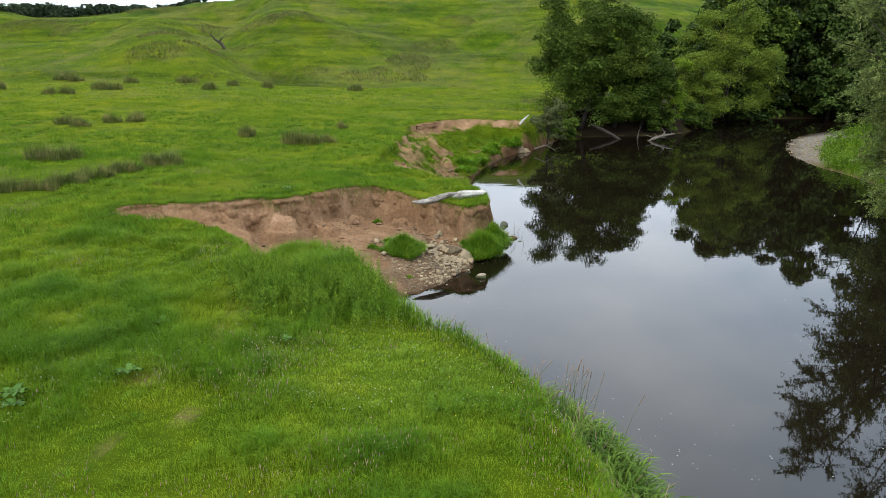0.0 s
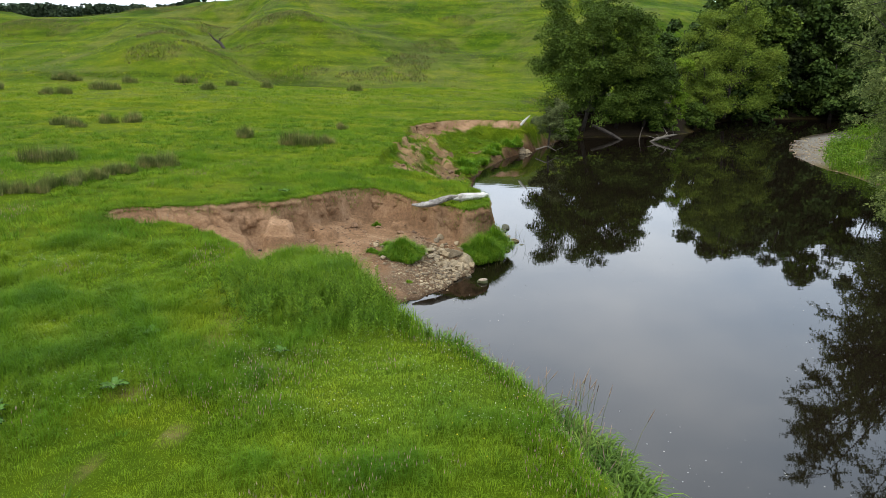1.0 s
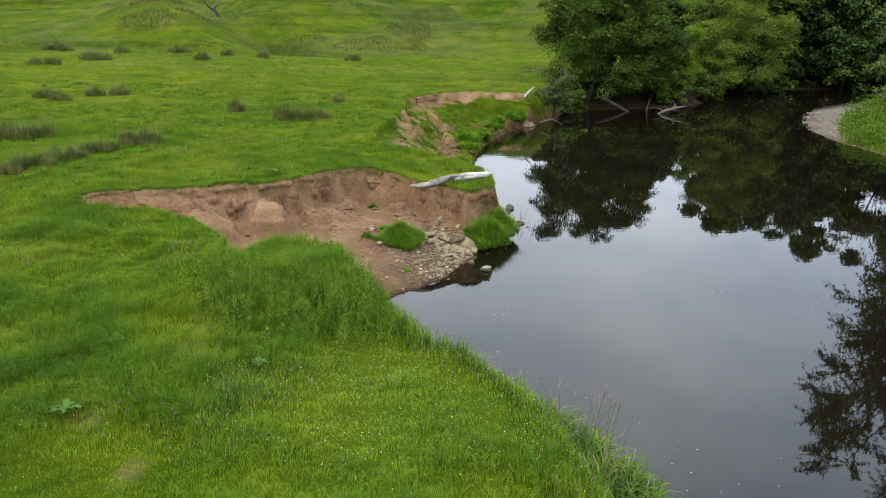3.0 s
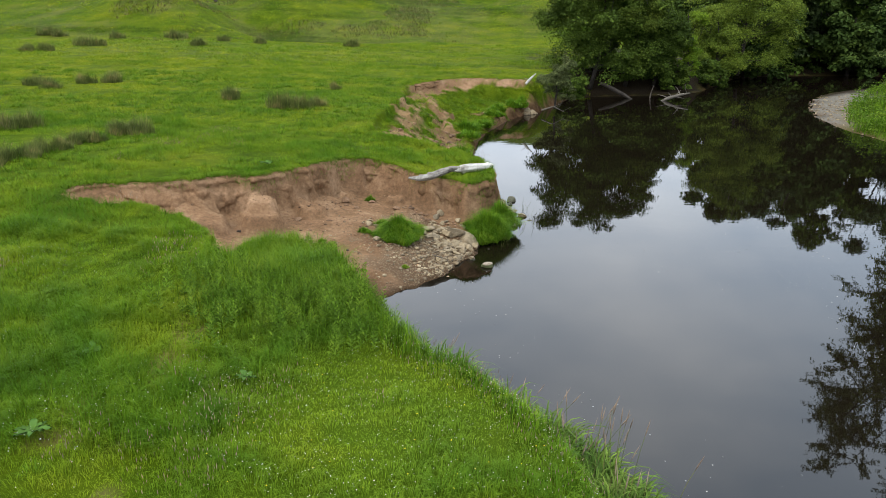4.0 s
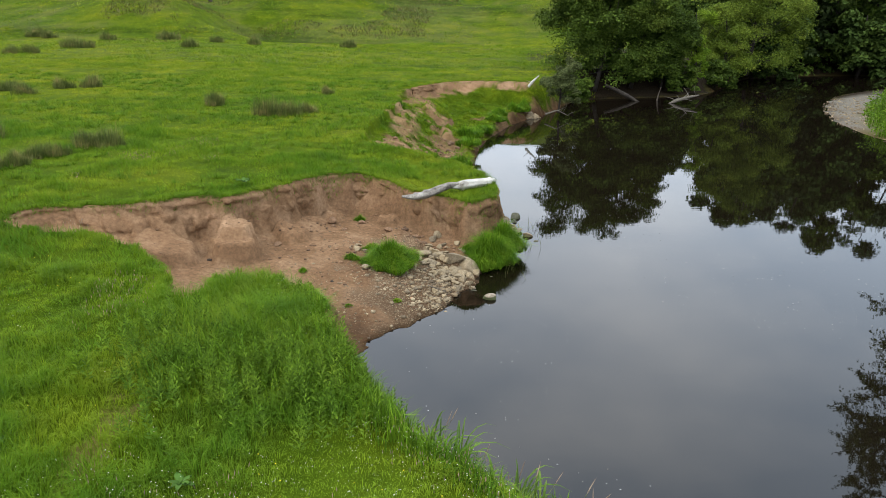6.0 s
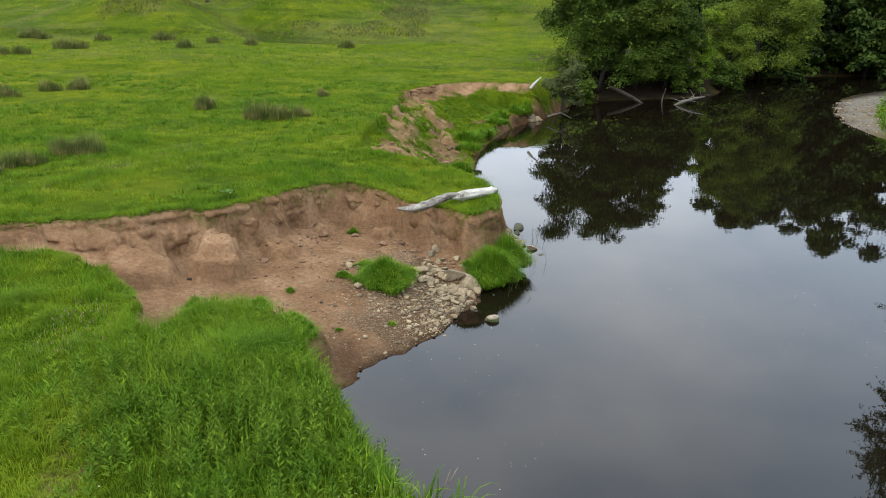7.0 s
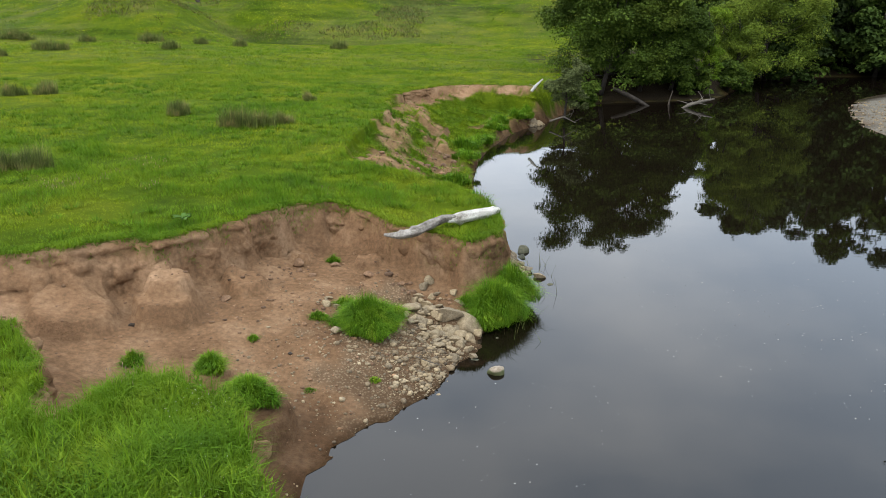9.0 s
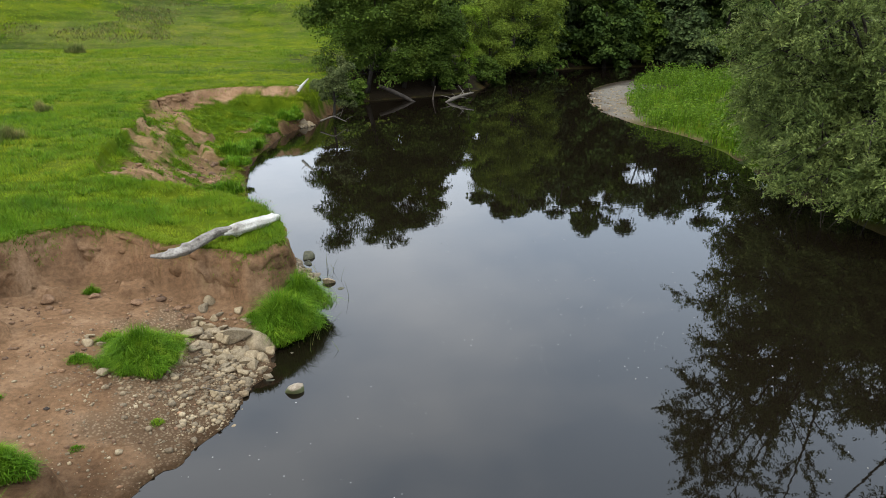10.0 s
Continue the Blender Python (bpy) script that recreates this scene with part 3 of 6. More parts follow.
def land(x, y):
    """Height of the ground, how bare it is, the distance from the water and from the top of the bank."""
    x, y = np.ravel(x).astype(float), np.ravel(y).astype(float)
    dw = from_grid(x, y, "water", WATER)
    dw = dw + (0.5 * (vnoise(x, y, 0.9, 35, 2) - 0.5) + 0.2 * (vnoise(x, y, 0.25, 36, 2) - 0.5)) * smooth01(19.5, 21.5, y) * smooth01(29, 26.5, y) * (x < 6)
    de = from_grid(x, y, "low", LOW) + edge_jitter(x, y)
    w = 1.5 + (0.62 - 1.5) * smooth01(16.5, 19, y) + (3.6 - 0.62) * smooth01(34, 37, y) - 2.3 * smooth01(55, 60, y)
    bay = smooth01(18.3, 19.5, y) * smooth01(35.5, 34, y)
    floor = 0.03 + 0.21 * np.clip(dw, 0, 4.2) + 0.03 * np.clip(dw - 4.2, 0, 4)
    floor = floor + np.where((y > 18) & (y < 33), 1.15 * smooth01(-6.2, -11.8, x), 0)
    floor = floor + smooth01(0.2, 1.5, dw) * (0.13 * (vnoise(x, y, 2.2, 31, 2) - 0.5) + 0.05 * (vnoise(x, y, 0.4, 32, 3) - 0.5))
    # slumped block and smaller falls at the foot of the scarp
    for cx, cy, rad, hh in ((-6.2, 25.75, 0.78, 0.62), (-3.45, 22.2, 0.85, 0.52), (-4.45, 23.3, 0.42, 0.36), (-6.2, 26.3, 0.7, 0.3), (-3.95, 29.6, 0.30, 0.28), (-2.0, 29.6, 0.4, 0.2), (-7.9, 25.0, 0.9, 0.35), (-4.9, 27.6, 0.6, 0.3), (-1.4, 28.0, 0.7, 0.25), (0.2, 27.4, 0.5, 0.2)):
        floor = floor + hh * smooth01(rad, rad * 0.8, np.hypot((x - cx), (y - cy)) + 0.35 * (vnoise(x, y, 0.5, 33) - 0.5))
    top = meadow_height(x, y)
    top = top - 0.5 * smooth01(-7.0, 1.4, x) * smooth01(25, 28, y) * smooth01(37, 34, y)
    t = smooth01(-w, 0.0, de)
    fine = vnoise(x, y, 0.32, 45, 3) - 0.5
    talus = 1.0 + 1.2 * vnoise(x, y, 1.8, 46, 2)
    cliff = 0.16 * smooth01(-0.75 * talus, -0.2, de) + 0.84 * smooth01(-0.24, 0.02, de + 0.22 * fine)
    t = t * (1 - bay) + cliff * bay
    t = np.clip(t + 0.22 * (vnoise(x, y, 0.8, 41, 3) - 0.5) * (t > 0.02) * (t < 0.98) * smooth01(18, 20, y), 0, 1)
    slope_zone = smooth01(35, 37, y) * smooth01(62, 60, y)
    upper_bank = smooth01(55.5, 57.5, y) * smooth01(66, 64, y) * smooth01(8.0, 6.5, x)
    t = t * (1 - upper_bank) + upper_bank * (0.66 * smooth01(-3.2, -0.6, de) + 0.34 * smooth01(-0.6, 0.0, de + 0.3 * fine))
    t = t * (1 - 0.28 * slope_zone * smooth01(0.02, -0.2, de))
    left = floor * (1 - t) + top * t
    # grassy hummocks and small earth faces on the second bank
    face = np.zeros_like(x)
    rough = vnoise(x, y, 0.9, 47, 3) - 0.5
    for cx, cy, rx, ry, hh in ((-0.6, 53.2, 1.1, 1.9, 0.5), (3.6, 59.7, 2.3, 1.2, 0.45), (1.9, 56.2, 0.8, 1.1, 0.45), (0.4, 48.8, 0.9, 1.7, 0.45), (1.3, 46.2, 0.6, 0.9, 0.3), (-2.0, 47.5, 0.6, 2.6, 0.25), (0.9, 43.6, 0.5, 0.9, 0.3)):
        ux, uy = (x - cx) / rx, (y - cy) / ry
        b = smooth01(1.0, 0.72, np.hypot(ux, uy) + 0.5 * rough)
        left = left + hh * b
        face = np.maximum(face, smooth01(0.08, 0.3, b) * smooth01(0.97, 0.85, b) * smooth01(0.1, 0.5, 0.75 * ux - 0.65 * uy) * smooth01(0.3, 0.45, vnoise(x, y, 1.3, 48, 2)))
    left = left + smooth01(36.5, 38.5, y) * smooth01(62, 58, y) * smooth01(0.05, -0.4, de) * (0.35 * rough + 0.25 * (vnoise(x, y, 0.45, 52, 2) - 0.5) + 0.3 * (vnoise(x, y, 1.6, 53, 2) - 0.5))
    shore_cut = smooth01(38, 42, y) * smooth01(64, 61, y) * (0.3 + 0.4 * smooth01(52, 56, y))
    left = np.maximum(left, shore_cut * smooth01(0.08, 0.42, dw + 0.35 * rough) * (0.7 + 0.6 * vnoise(x, y, 1.1, 49, 2)))
    # the right bank: gravel bar, then rough ground rising into the wood
    rise = np.clip(dw - 18, 0, None)
    right = 0.02 + 0.075 * np.clip(dw, 0, 6) + 0.10 * np.clip(dw - 6, 0, 12) + 0.10 * np.minimum(rise, 150) + 0.3 * (vnoise(x, y, 6.0, 51) - 0.5) * smooth01(1, 5, dw)
    near_right = smooth01(44, 36, y) * (x > 10)
    right = right + near_right * 0.9 * smooth01(0, 3, dw)
    on_right = (x > np.interp(y, [-80, 8, 20, 35, 50, 66, 78, 90], [10, 10, 10, 12, 16, 22, 45, 300]))
    z = np.where(on_right, right, left)
    bed = -0.05 - 0.9 * smooth01(0, 3.0, -dw)
    z = np.where(dw < 0, bed, np.maximum(z, 0.012))
    bare = smooth01(0.06, -0.06, de) * smooth01(17.6, 18.6, y) * smooth01(35.5, 34.0, y)
    ragged = 1.5 * (vnoise(x, y, 1.5, 61, 4) - 0.5) + 1.1 * (vnoise(x, y, 0.55, 62, 3) - 0.5)
    band = smooth01(0.08, -0.05, de) * smooth01(1.35, 0.95, -de + ragged + 1.0 * smooth01(1.2, 4.0, x)) * smooth01(54, 57, y) * smooth01(7.2, 6.2, x)
    path = smooth01(0.95, 0.5, near_line(x, y, [(-2.4, 56.5), (-2.1, 52), (-2.4, 46.5), (-2.7, 41)]) + ragged)
    pocket = smooth01(1.5, 0.8, near_line(x, y, [(-2.5, 39.6), (-1.6, 42.0), (-0.7, 44.4), (0.3, 45.2)]) + 1.3 * ragged)
    channel = smooth01(0.85, 0.45, near_line(x, y, [(-1.1, 54), (-0.5, 50.0), (-0.2, 46.5), (0.3, 43)]) + 0.9 * ragged)
    foot = smooth01(0.6, 0.35, dw + 0.8 * ragged) * shore_cut * 1.3
    path, channel = 0.8 * path * smooth01(0.40, 0.52, vnoise(x, y, 0.7, 66, 3)), 0.9 * channel * smooth01(0.28, 0.42, vnoise(x, y, 0.6, 67, 3))
    pocket = 0.95 * pocket * smooth01(0.40, 0.52, vnoise(x, y, 0.7, 68, 3))
    second = np.maximum.reduce([band, path, pocket, channel, face, foot])
    bare = np.maximum(bare, np.clip(second, 0, 1) * smooth01(35.2, 36.5, y) * smooth01(66, 64, y) * (x < 8))
    bare = np.maximum(bare, smooth01(0.14, 0.06, dw))
    streak = smooth01(0.56, 0.66, vnoise(x, y, 0.8, 63, 4)) * smooth01(0.55, 0.15, np.abs(x + 4.9 + 0.16 * (14 - y) + 0.5 * np.sin(y * 0.6))) * (y < 19)
    tread = near_line(x, y, [(-4.3, 10.6), (-4.5, 11.1), (-5.3, 12.6), (-5.9, 13.8)])
    tread = np.minimum(tread, near_line(x, y, [(-4.8, 14.0), (-5.0, 15.1), (-5.3, 17.0)])) + 0.5 * (vnoise(x, y, 0.6, 69, 2) - 0.5)
    bare = np.maximum(bare, np.maximum(0.36 * streak, 0.42 * smooth01(0.30, 0.08, tread) * smooth01(0.47, 0.60, vnoise(x, y, 0.7, 70, 3))))
    bar = smooth01(0.8, -0.8, dw + 2 * (vnoise(x, y, 3.0, 65) - 0.5) - np.interp(y, [44, 50, 54, 60, 70, 76], [-0.6, -0.3, 0.5, 2.2, 5.2, 3.0])) * (y > 45)
    bare = np.where(on_right, np.maximum(bar, smooth01(0.5, 0.15, dw) * smooth01(47, 52, y)), bare)
    bare = np.where(dw < 0, 1.0, bare)
    return z, bare, dw, de, on_right


def stepped(fine_a, fine_b, step, grow, low, high):
    mid = np.arange(fine_a, fine_b + step * 0.5, step)
    up, down = [mid[-1]], [mid[0]]
    s = step
    while up[-1] < high:
        s *= grow
        up.append(up[-1] + s)
    s = step
    while down[-1] > low:
        s *= grow
        down.append(down[-1] - s)
    return np.concatenate([down[:0:-1], mid, up[1:]])


def build_ground():
    gx = stepped(-12.4, 3.0, 0.1, 1.065, -1500, 1500)
    gy = stepped(17.0, 36.0, 0.1, 1.06, -300, 37)
    gy = np.concatenate([gy[gy < 36], stepped(36.0, 64.0, 0.2, 1.045, 35.9, 2200)[1:]])
    gy = np.unique(gy.round(4))
    xx, yy = np.meshgrid(gx, gy)
    z, bare, dw, de, on_right = land(xx, yy)
    v = np.stack([xx.ravel(), yy.ravel(), z], -1)
    nx, ny = len(gx), len(gy)
    i, j = np.meshgrid(np.arange(nx - 1), np.arange(ny - 1))
    k = (j * nx + i).ravel()
    me = mesh_of("ground", v, np.stack([k, k + 1, k + nx + 1, k + nx], -1), smooth=True)
    x, y = xx.ravel(), yy.ravel()
    gravel = smooth01(0.35, 0.6, vnoise(x, y, 0.8, 71) + 0.9 * smooth01(3.2, 0.8, np.hypot((x + 0.1) / 1.1, (y - 25.6) / 1.6)) - 0.35)
    gravel = np.where(on_right, 0.8, np.where((y > 18) & (y < 33), gravel * smooth01(-0.9, -1.5, de), 0))
    wet = smooth01(0.42, 0.05, dw + 0.25 * (vnoise(x, y, 0.6, 73) - 0.5))
    wet = np.maximum(wet, 0.62 * smooth01(2.3, 0.3, dw + 1.6 * (vnoise(x, y, 0.9, 75, 3) - 0.5)) * (y > 18) * (y < 27) * ~on_right)
    wet = np.maximum(wet, smooth01(1.9, 0.6, np.hypot((x + 2.6), (y - 21.6) / 1.3)) * 0.75)
    pasture = smooth01(48, 110, y)
    # where tree shade is painted into the litter: far bank, willow bank and wood
    shaded_litter = np.maximum(smooth01(8.5, 11, x) * smooth01(66, 70, y) * smooth01(112, 96, y - 0.35 * x) * smooth01(-0.15, 0.05, dw), on_right * smooth01(0.4, 1.0, dw) * np.maximum(smooth01(44, 38, y), smooth01(14, 18, dw)))
    for key, values in (("bare", bare), ("gravel", gravel), ("wet", wet), ("dry", smooth01(0.75, 1.5, z) * (dw > 0.5)), ("pasture", pasture), ("shaded_litter", shaded_litter), ("shingle", np.where(on_right, bare * (dw > 0), 0))):
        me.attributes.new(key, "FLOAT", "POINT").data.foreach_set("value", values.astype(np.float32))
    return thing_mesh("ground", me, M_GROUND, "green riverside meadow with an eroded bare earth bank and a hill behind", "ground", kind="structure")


build_ground()


def scarp_face(name, first, final, reach, label):
    """The broken earth face under the turf, along a stretch of the bank's edge."""
    i = int(np.argmin(np.hypot(EDGE[:, 0] - first[0], EDGE[:, 1] - first[1])))
    j = int(np.argmin(np.hypot(EDGE[:, 0] - final[0], EDGE[:, 1] - final[1])))
    line = EDGE[i : j + 1]
    run = np.concatenate([[0], np.cumsum(np.hypot(*np.diff(line, axis=0).T))])
    s = np.arange(0, run[-1], 0.055)
    px, py = np.interp(s, run, line[:, 0]), np.interp(s, run, line[:, 1])
    for _ in range(6):
        px[1:-1], py[1:-1] = (px[:-2] + 2 * px[1:-1] + px[2:]) / 4, (py[:-2] + 2 * py[1:-1] + py[2:]) / 4
    dx, dy = np.gradient(px), np.gradient(py)
    n = np.hypot(dx, dy)
    ox, oy = dy / n, -dx / n
    shift = edge_jitter(px, py)
    px, py = px + ox * shift, py + oy * shift
    top = land(px - 0.2 * ox, py - 0.2 * oy)[0]
    reach = reach + 0.75 * smooth01(-6.6, -8.6, px)
    foot = np.minimum(land(px + reach * ox, py + reach * oy)[0], top - 0.05)
    rows = 22
    v = np.linspace(0, 1, rows)[:, None]
    z = top[None] * (1 - v) + (foot[None] - 0.06) * v
    ss = np.broadcast_to(s[None], z.shape)
    big = vnoise(ss, z * 1.2, 0.75, 151, 2) - 0.5
    mid = vnoise(ss, z * 1.5, 0.30, 153, 2) - 0.5
    small = vnoise(ss, z, 0.10, 155, 2) - 0.5
    crack = smooth01(0.05, 0.0, np.abs(vnoise(ss + 0.4 * z, z * 0.3, 0.8, 157, 2) - 0.5))
    ledge = smooth01(0.07, 0.0, np.abs(vnoise(ss * 0.5, z * 2.0, 0.7, 159, 2) - 0.5))
    body = np.sin(np.pi * np.clip(v, 0, 1)) ** 0.5
    cells = vnoise(ss + 0.5 * mid, z * 1.3 + 0.4 * mid, 0.55, 161, 1) * 5
    blocks = (np.floor(cells) + smooth01(0.75, 1.0, cells - np.floor(cells))) / 5 - 0.5
    off = -0.05 + 0.13 * smooth01(0, 0.12, v) + (reach - 0.12)[None] * np.clip(v - 0.25, 0, 1) ** (1.8 - 0.7 * smooth01(-6.6, -8.6, px))[None] - 0.10 * smooth01(0.45, 0.75, v) * smooth01(1.0, 0.75, v)
    off = off + body * (0.06 + 0.22 * big + 0.14 * blocks + 0.10 * mid + 0.08 * small - 0.09 * crack - 0.11 * ledge)
    x, y = px[None] + ox[None] * off, py[None] + oy[None] * off
    verts = np.stack([x, y, z + 0.04 * body * mid], -1).reshape(-1, 3)
    m = len(s)
    a, b = np.meshgrid(np.arange(m - 1), np.arange(rows - 1))
    k = (b * m + a).ravel()
    me = mesh_of(name, verts, np.stack([k, k + m, k + m + 1, k + 1], -1), smooth=True)
    me.attributes.new("bare", "FLOAT", "POINT").data.foreach_set("value", np.ones(len(verts), dtype=np.float32))
    me.attributes.new("dry", "FLOAT", "POINT").data.foreach_set("value", smooth01(0.9, 1.9, verts[:, 2]).astype(np.float32))
    thing_mesh(name, me, M_GROUND, label, "bank", kind="structure")


scarp_face("scarp_face", (-2.2, 18.8), (1.7, 31.0), 0.48, "broken brown earth scarp with cracks and ledges under the turf")
scarp_face("far_scarp_face", (-2.9, 57.4), (3.4, 63.5), 0.5, "low broken earth scarp on the far bank")

water_me = mesh_of("water", [(-9, -90, 0), (270, -90, 0), (270, 110, 0), (-9, 110, 0)], [[(0, 1, 2, 3)]])
thing_mesh("water", water_me, M_WATER, "calm dark peaty river water mirroring trees and cloudy sky", "water", kind="structure")

# ---------------------------------------------------------------- grass


def scatter(rs, n, y0, y1, left_a, left_b, x1):
    """Points over a wedge that widens to the left with y."""
    y = np.sqrt(rs.uniform((y0 + 4) ** 2, (y1 + 4) ** 2, n)) - 4
    x = rs.uniform(0, 1, n)
    lo = -(left_a * y + left_b)
    return lo + (np.interp(y, [0, 40, 66, 120, 240], x1) - lo) * x, y


def sward(name, n, y0, y1, width, hgt, seed, fine, x1, label, wide=3.6):
    rs = np.random.RandomState(seed)
    x, y = scatter(rs, n, y0, y1, 0.66, wide, x1)
    z, bare, dw, de, on_right = land(x, y)
    ok = (bare + (0.25 + 0.7 * (y > 35.5)) * (rs.rand(n) - 0.5) < 0.4) & (dw > 0.1) & ~on_right
    ok &= rs.rand(n) < np.clip(0.35 + 1.3 * vnoise(x, y, 0.7, 81, 2), 0.2, 1)
    x, y, z, de = x[ok], y[ok], z[ok], de[ok]
    m = len(x)
    lush = smooth01(0.33, 0.67, 0.35 * vnoise(x, y, 0.7, 82, 2) + 0.35 * vnoise(x, y, 1.6, 83, 2) + 0.3 * vnoise(x, y, 4.5, 84, 2))
    lush = np.maximum(lush, 0.88 * smooth01(16.8, 18.6, y) * smooth01(21.0, 20.7, y) * smooth01(-6.6, -5.6, x) * (0.75 + 0.35 * vnoise(x, y, 0.5, 86, 2)))
    h = hgt * (0.35 + 1.5 * lush) * rs.uniform(0.6, 1.25, m)
    h *= 1 - 0.35 * smooth01(0.62, 0.72, vnoise(x, y, 3.0, 85, 2))
    rank = smooth01(0.9, 0.2, np.hypot((x + 3.0) / 3.2, (y - 17.3) / 2.6)) + smooth01(-0.4, -0.9, de) * (y < 19) * (y > 14)
    h *= 1 + 0.8 * np.clip(rank, 0, 1) * smooth01(20.0, 18.8, y)
    # the blades stand in tufts and arch away from each tuft's middle
    cell = 0.30 if y1 < 22 else 0.42 if y1 < 40 else 0.75 if y1 < 80 else 1.4
    tuft = [0.9 + 0 * x, 0 * x, 0 * x, 0 * x]
    cx, cy = np.floor(x / cell), np.floor(y / cell)
    for ox in (-1, 0, 1):
        for oy in (-1, 0, 1):
            qx, qy = cx + ox, cy + oy
            vx = x - (qx + 0.15 + 0.7 * hashed(qx, qy, 201)) * cell
            vy = y - (qy + 0.15 + 0.7 * hashed(qx, qy, 202)) * cell
            r = np.hypot(vx, vy) / cell
            near = r < tuft[0]
            for slot, value in enumerate((r, vx, vy, hashed(qx, qy, 203))):
                tuft[slot] = np.where(near, value, tuft[slot])
    r, vx, vy, own = tuft
    part_of = 0.75 if y1 < 40 else 0.35
    h *= 1 + part_of * (0.35 - 0.75 * r + 0.7 * (own - 0.5))
    h *= 1 - 0.15 * smooth01(-4.5, -1.0, x + 0.8 * np.sin(y)) * (y < 15.5) * (de > 0.3)
    yaw = np.arctan2(vy, vx) + rs.normal(0, 0.75, m)
    lean = np.clip(0.32 + 0.65 * r + 0.3 * vnoise(x, y, 1.0, 89, 2) + rs.normal(0, 0.15, m), 0.05, 1.15)
    w = width * rs.uniform(0.6, 1.3, m) * (0.55 + 0.03 * y if fine else 1.0)
    v, f = blades(np.stack([x, y, z - 0.02], -1), h, w, yaw, lean, fine=fine)
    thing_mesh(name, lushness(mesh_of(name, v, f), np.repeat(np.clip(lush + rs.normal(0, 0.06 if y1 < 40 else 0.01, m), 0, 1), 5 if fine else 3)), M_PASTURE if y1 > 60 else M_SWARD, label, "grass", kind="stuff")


sward("meadow_grass", 300000, 5.5, 21, 0.0080, 0.22, 101, True, (4, 4, 4, 4, 4), "dense green meadow grass of uneven height near the river")
sward("meadow_grass", 230000, 20, 38, 0.015, 0.17, 102, False, (4, 3, 3, 3, 3), "dense green meadow grass above the bare bank")
sward("meadow_grass", 270000, 36, 74, 0.026, 0.15, 103, False, (2, 2, 10, 12, 12), "green meadow grass on flat riverside pasture")
sward("meadow_grass", 70000, -3.9, 6, 0.014, 0.18, 107, False, (2.9, 2.9, 2.9, 2.9, 2.9), "green meadow grass at the start of the flight", 12.0)
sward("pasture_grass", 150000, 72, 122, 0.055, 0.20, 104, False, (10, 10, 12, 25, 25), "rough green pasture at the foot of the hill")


def tussocks():
    """Rough dark and straw-coloured tussocks in drifts over the hill."""
    rs = np.random.RandomState(106)
    drifts = ((-10, 134, 8, 9), (-8, 150, 6, 13), (-3, 166, 7, 10), (-53, 131, 7, 6), (-58, 150, 4, 14), (-76, 212, 9, 16), (-90, 232, 12, 7), (-30, 135, 9, 4), (-16, 131, 5, 4),
              (-44, 152, 6, 5), (-38, 166, 12, 5), (-112, 205, 16, 10), (-86, 182, 11, 5), (-45, 139, 7, 3), (-62, 200, 5, 16), (2, 190, 6, 6))
    for mat, seed, cut, n, label in ((M_RUSH, 141, 0.66, 150000, "dark olive rush tussocks in drifts on the hillside"), (M_HEATH, 143, 0.60, 210000, "brown dead grass and heath in drifts on the hillside")):
        x, y = scatter(rs, n, 84, 245, 0.66, 2.6, (10, 10, 12, 25, 40))
        drift = np.zeros(n)
        for cx, cy, rx, ry in drifts:
            drift = np.maximum(drift, smooth01(1.25, 0.55, np.hypot((x - cx) / rx, (y - cy) / ry)))
        ok = (0.75 * drift + 0.7 * vnoise(x, y * 0.6, 16.0, seed, 2) + 0.9 * vnoise(x, y * 0.6, 2.6, seed + 5, 2) > cut + 0.50 + 0.22 * rs.rand(n)) & (y > 100 + 25 * rs.rand(n))
        x, y = x[ok], y[ok]
        m = len(x)
        v, f = blades(np.stack([x, y, land(x, y)[0] - 0.05], -1), rs.uniform(0.22, 0.55, m), rs.uniform(0.07, 0.16, m), rs.uniform(0, 6.28, m), rs.uniform(0.2, 0.9, m), fine=False)
        thing_mesh("hill_tussocks", mesh_of("hill_tussocks", v, f), mat, label, "grass", kind="stuff")


tussocks()
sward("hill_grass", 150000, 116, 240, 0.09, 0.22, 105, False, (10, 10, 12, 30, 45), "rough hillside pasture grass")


def fringe():
    """Turf hanging over the lip of the bare scarp."""
    rs = np.random.RandomState(7)
    seg = EDGE[(EDGE[:, 1] > 18.5) & (EDGE[:, 1] < 36)]
    a, b = seg[:-1], seg[1:]
    length = np.hypot(*(b - a).T)
    pick = rs.choice(len(a), 26000, p=length / length.sum())
    p = a[pick] + (b - a)[pick] * rs.rand(26000, 1)
    d = (b - a)[pick] / length[pick, None]
    out = np.stack([d[:, 1], -d[:, 0]], -1)
    p = p - out * (rs.rand(26000, 1) * 0.5 - 0.12)
    z, bare, dw, de, on_right = land(p[:, 0], p[:, 1])
    ok = (de > -0.12) & (de < 0.35) & (vnoise(p[:, 0], p[:, 1], 0.9, 91) > 0.36)
    p, z, out = p[ok], z[ok], out[ok]
    m = len(p)
    yaw = np.arctan2(out[:, 1], out[:, 0]) + rs.normal(0, 0.7, m)
    v, f = blades(np.stack([p[:, 0], p[:, 1], z], -1), rs.uniform(0.06, 0.17, m), rs.uniform(0.010, 0.018, m), yaw, rs.uniform(0.5, 1.3, m), droop=0.75)
    thing_mesh("turf_fringe", lushness(mesh_of("turf_fringe", v, f), 0.62), M_SWARD, "ragged turf fringe hanging over the bare bank", "grass", kind="stuff")


fringe()


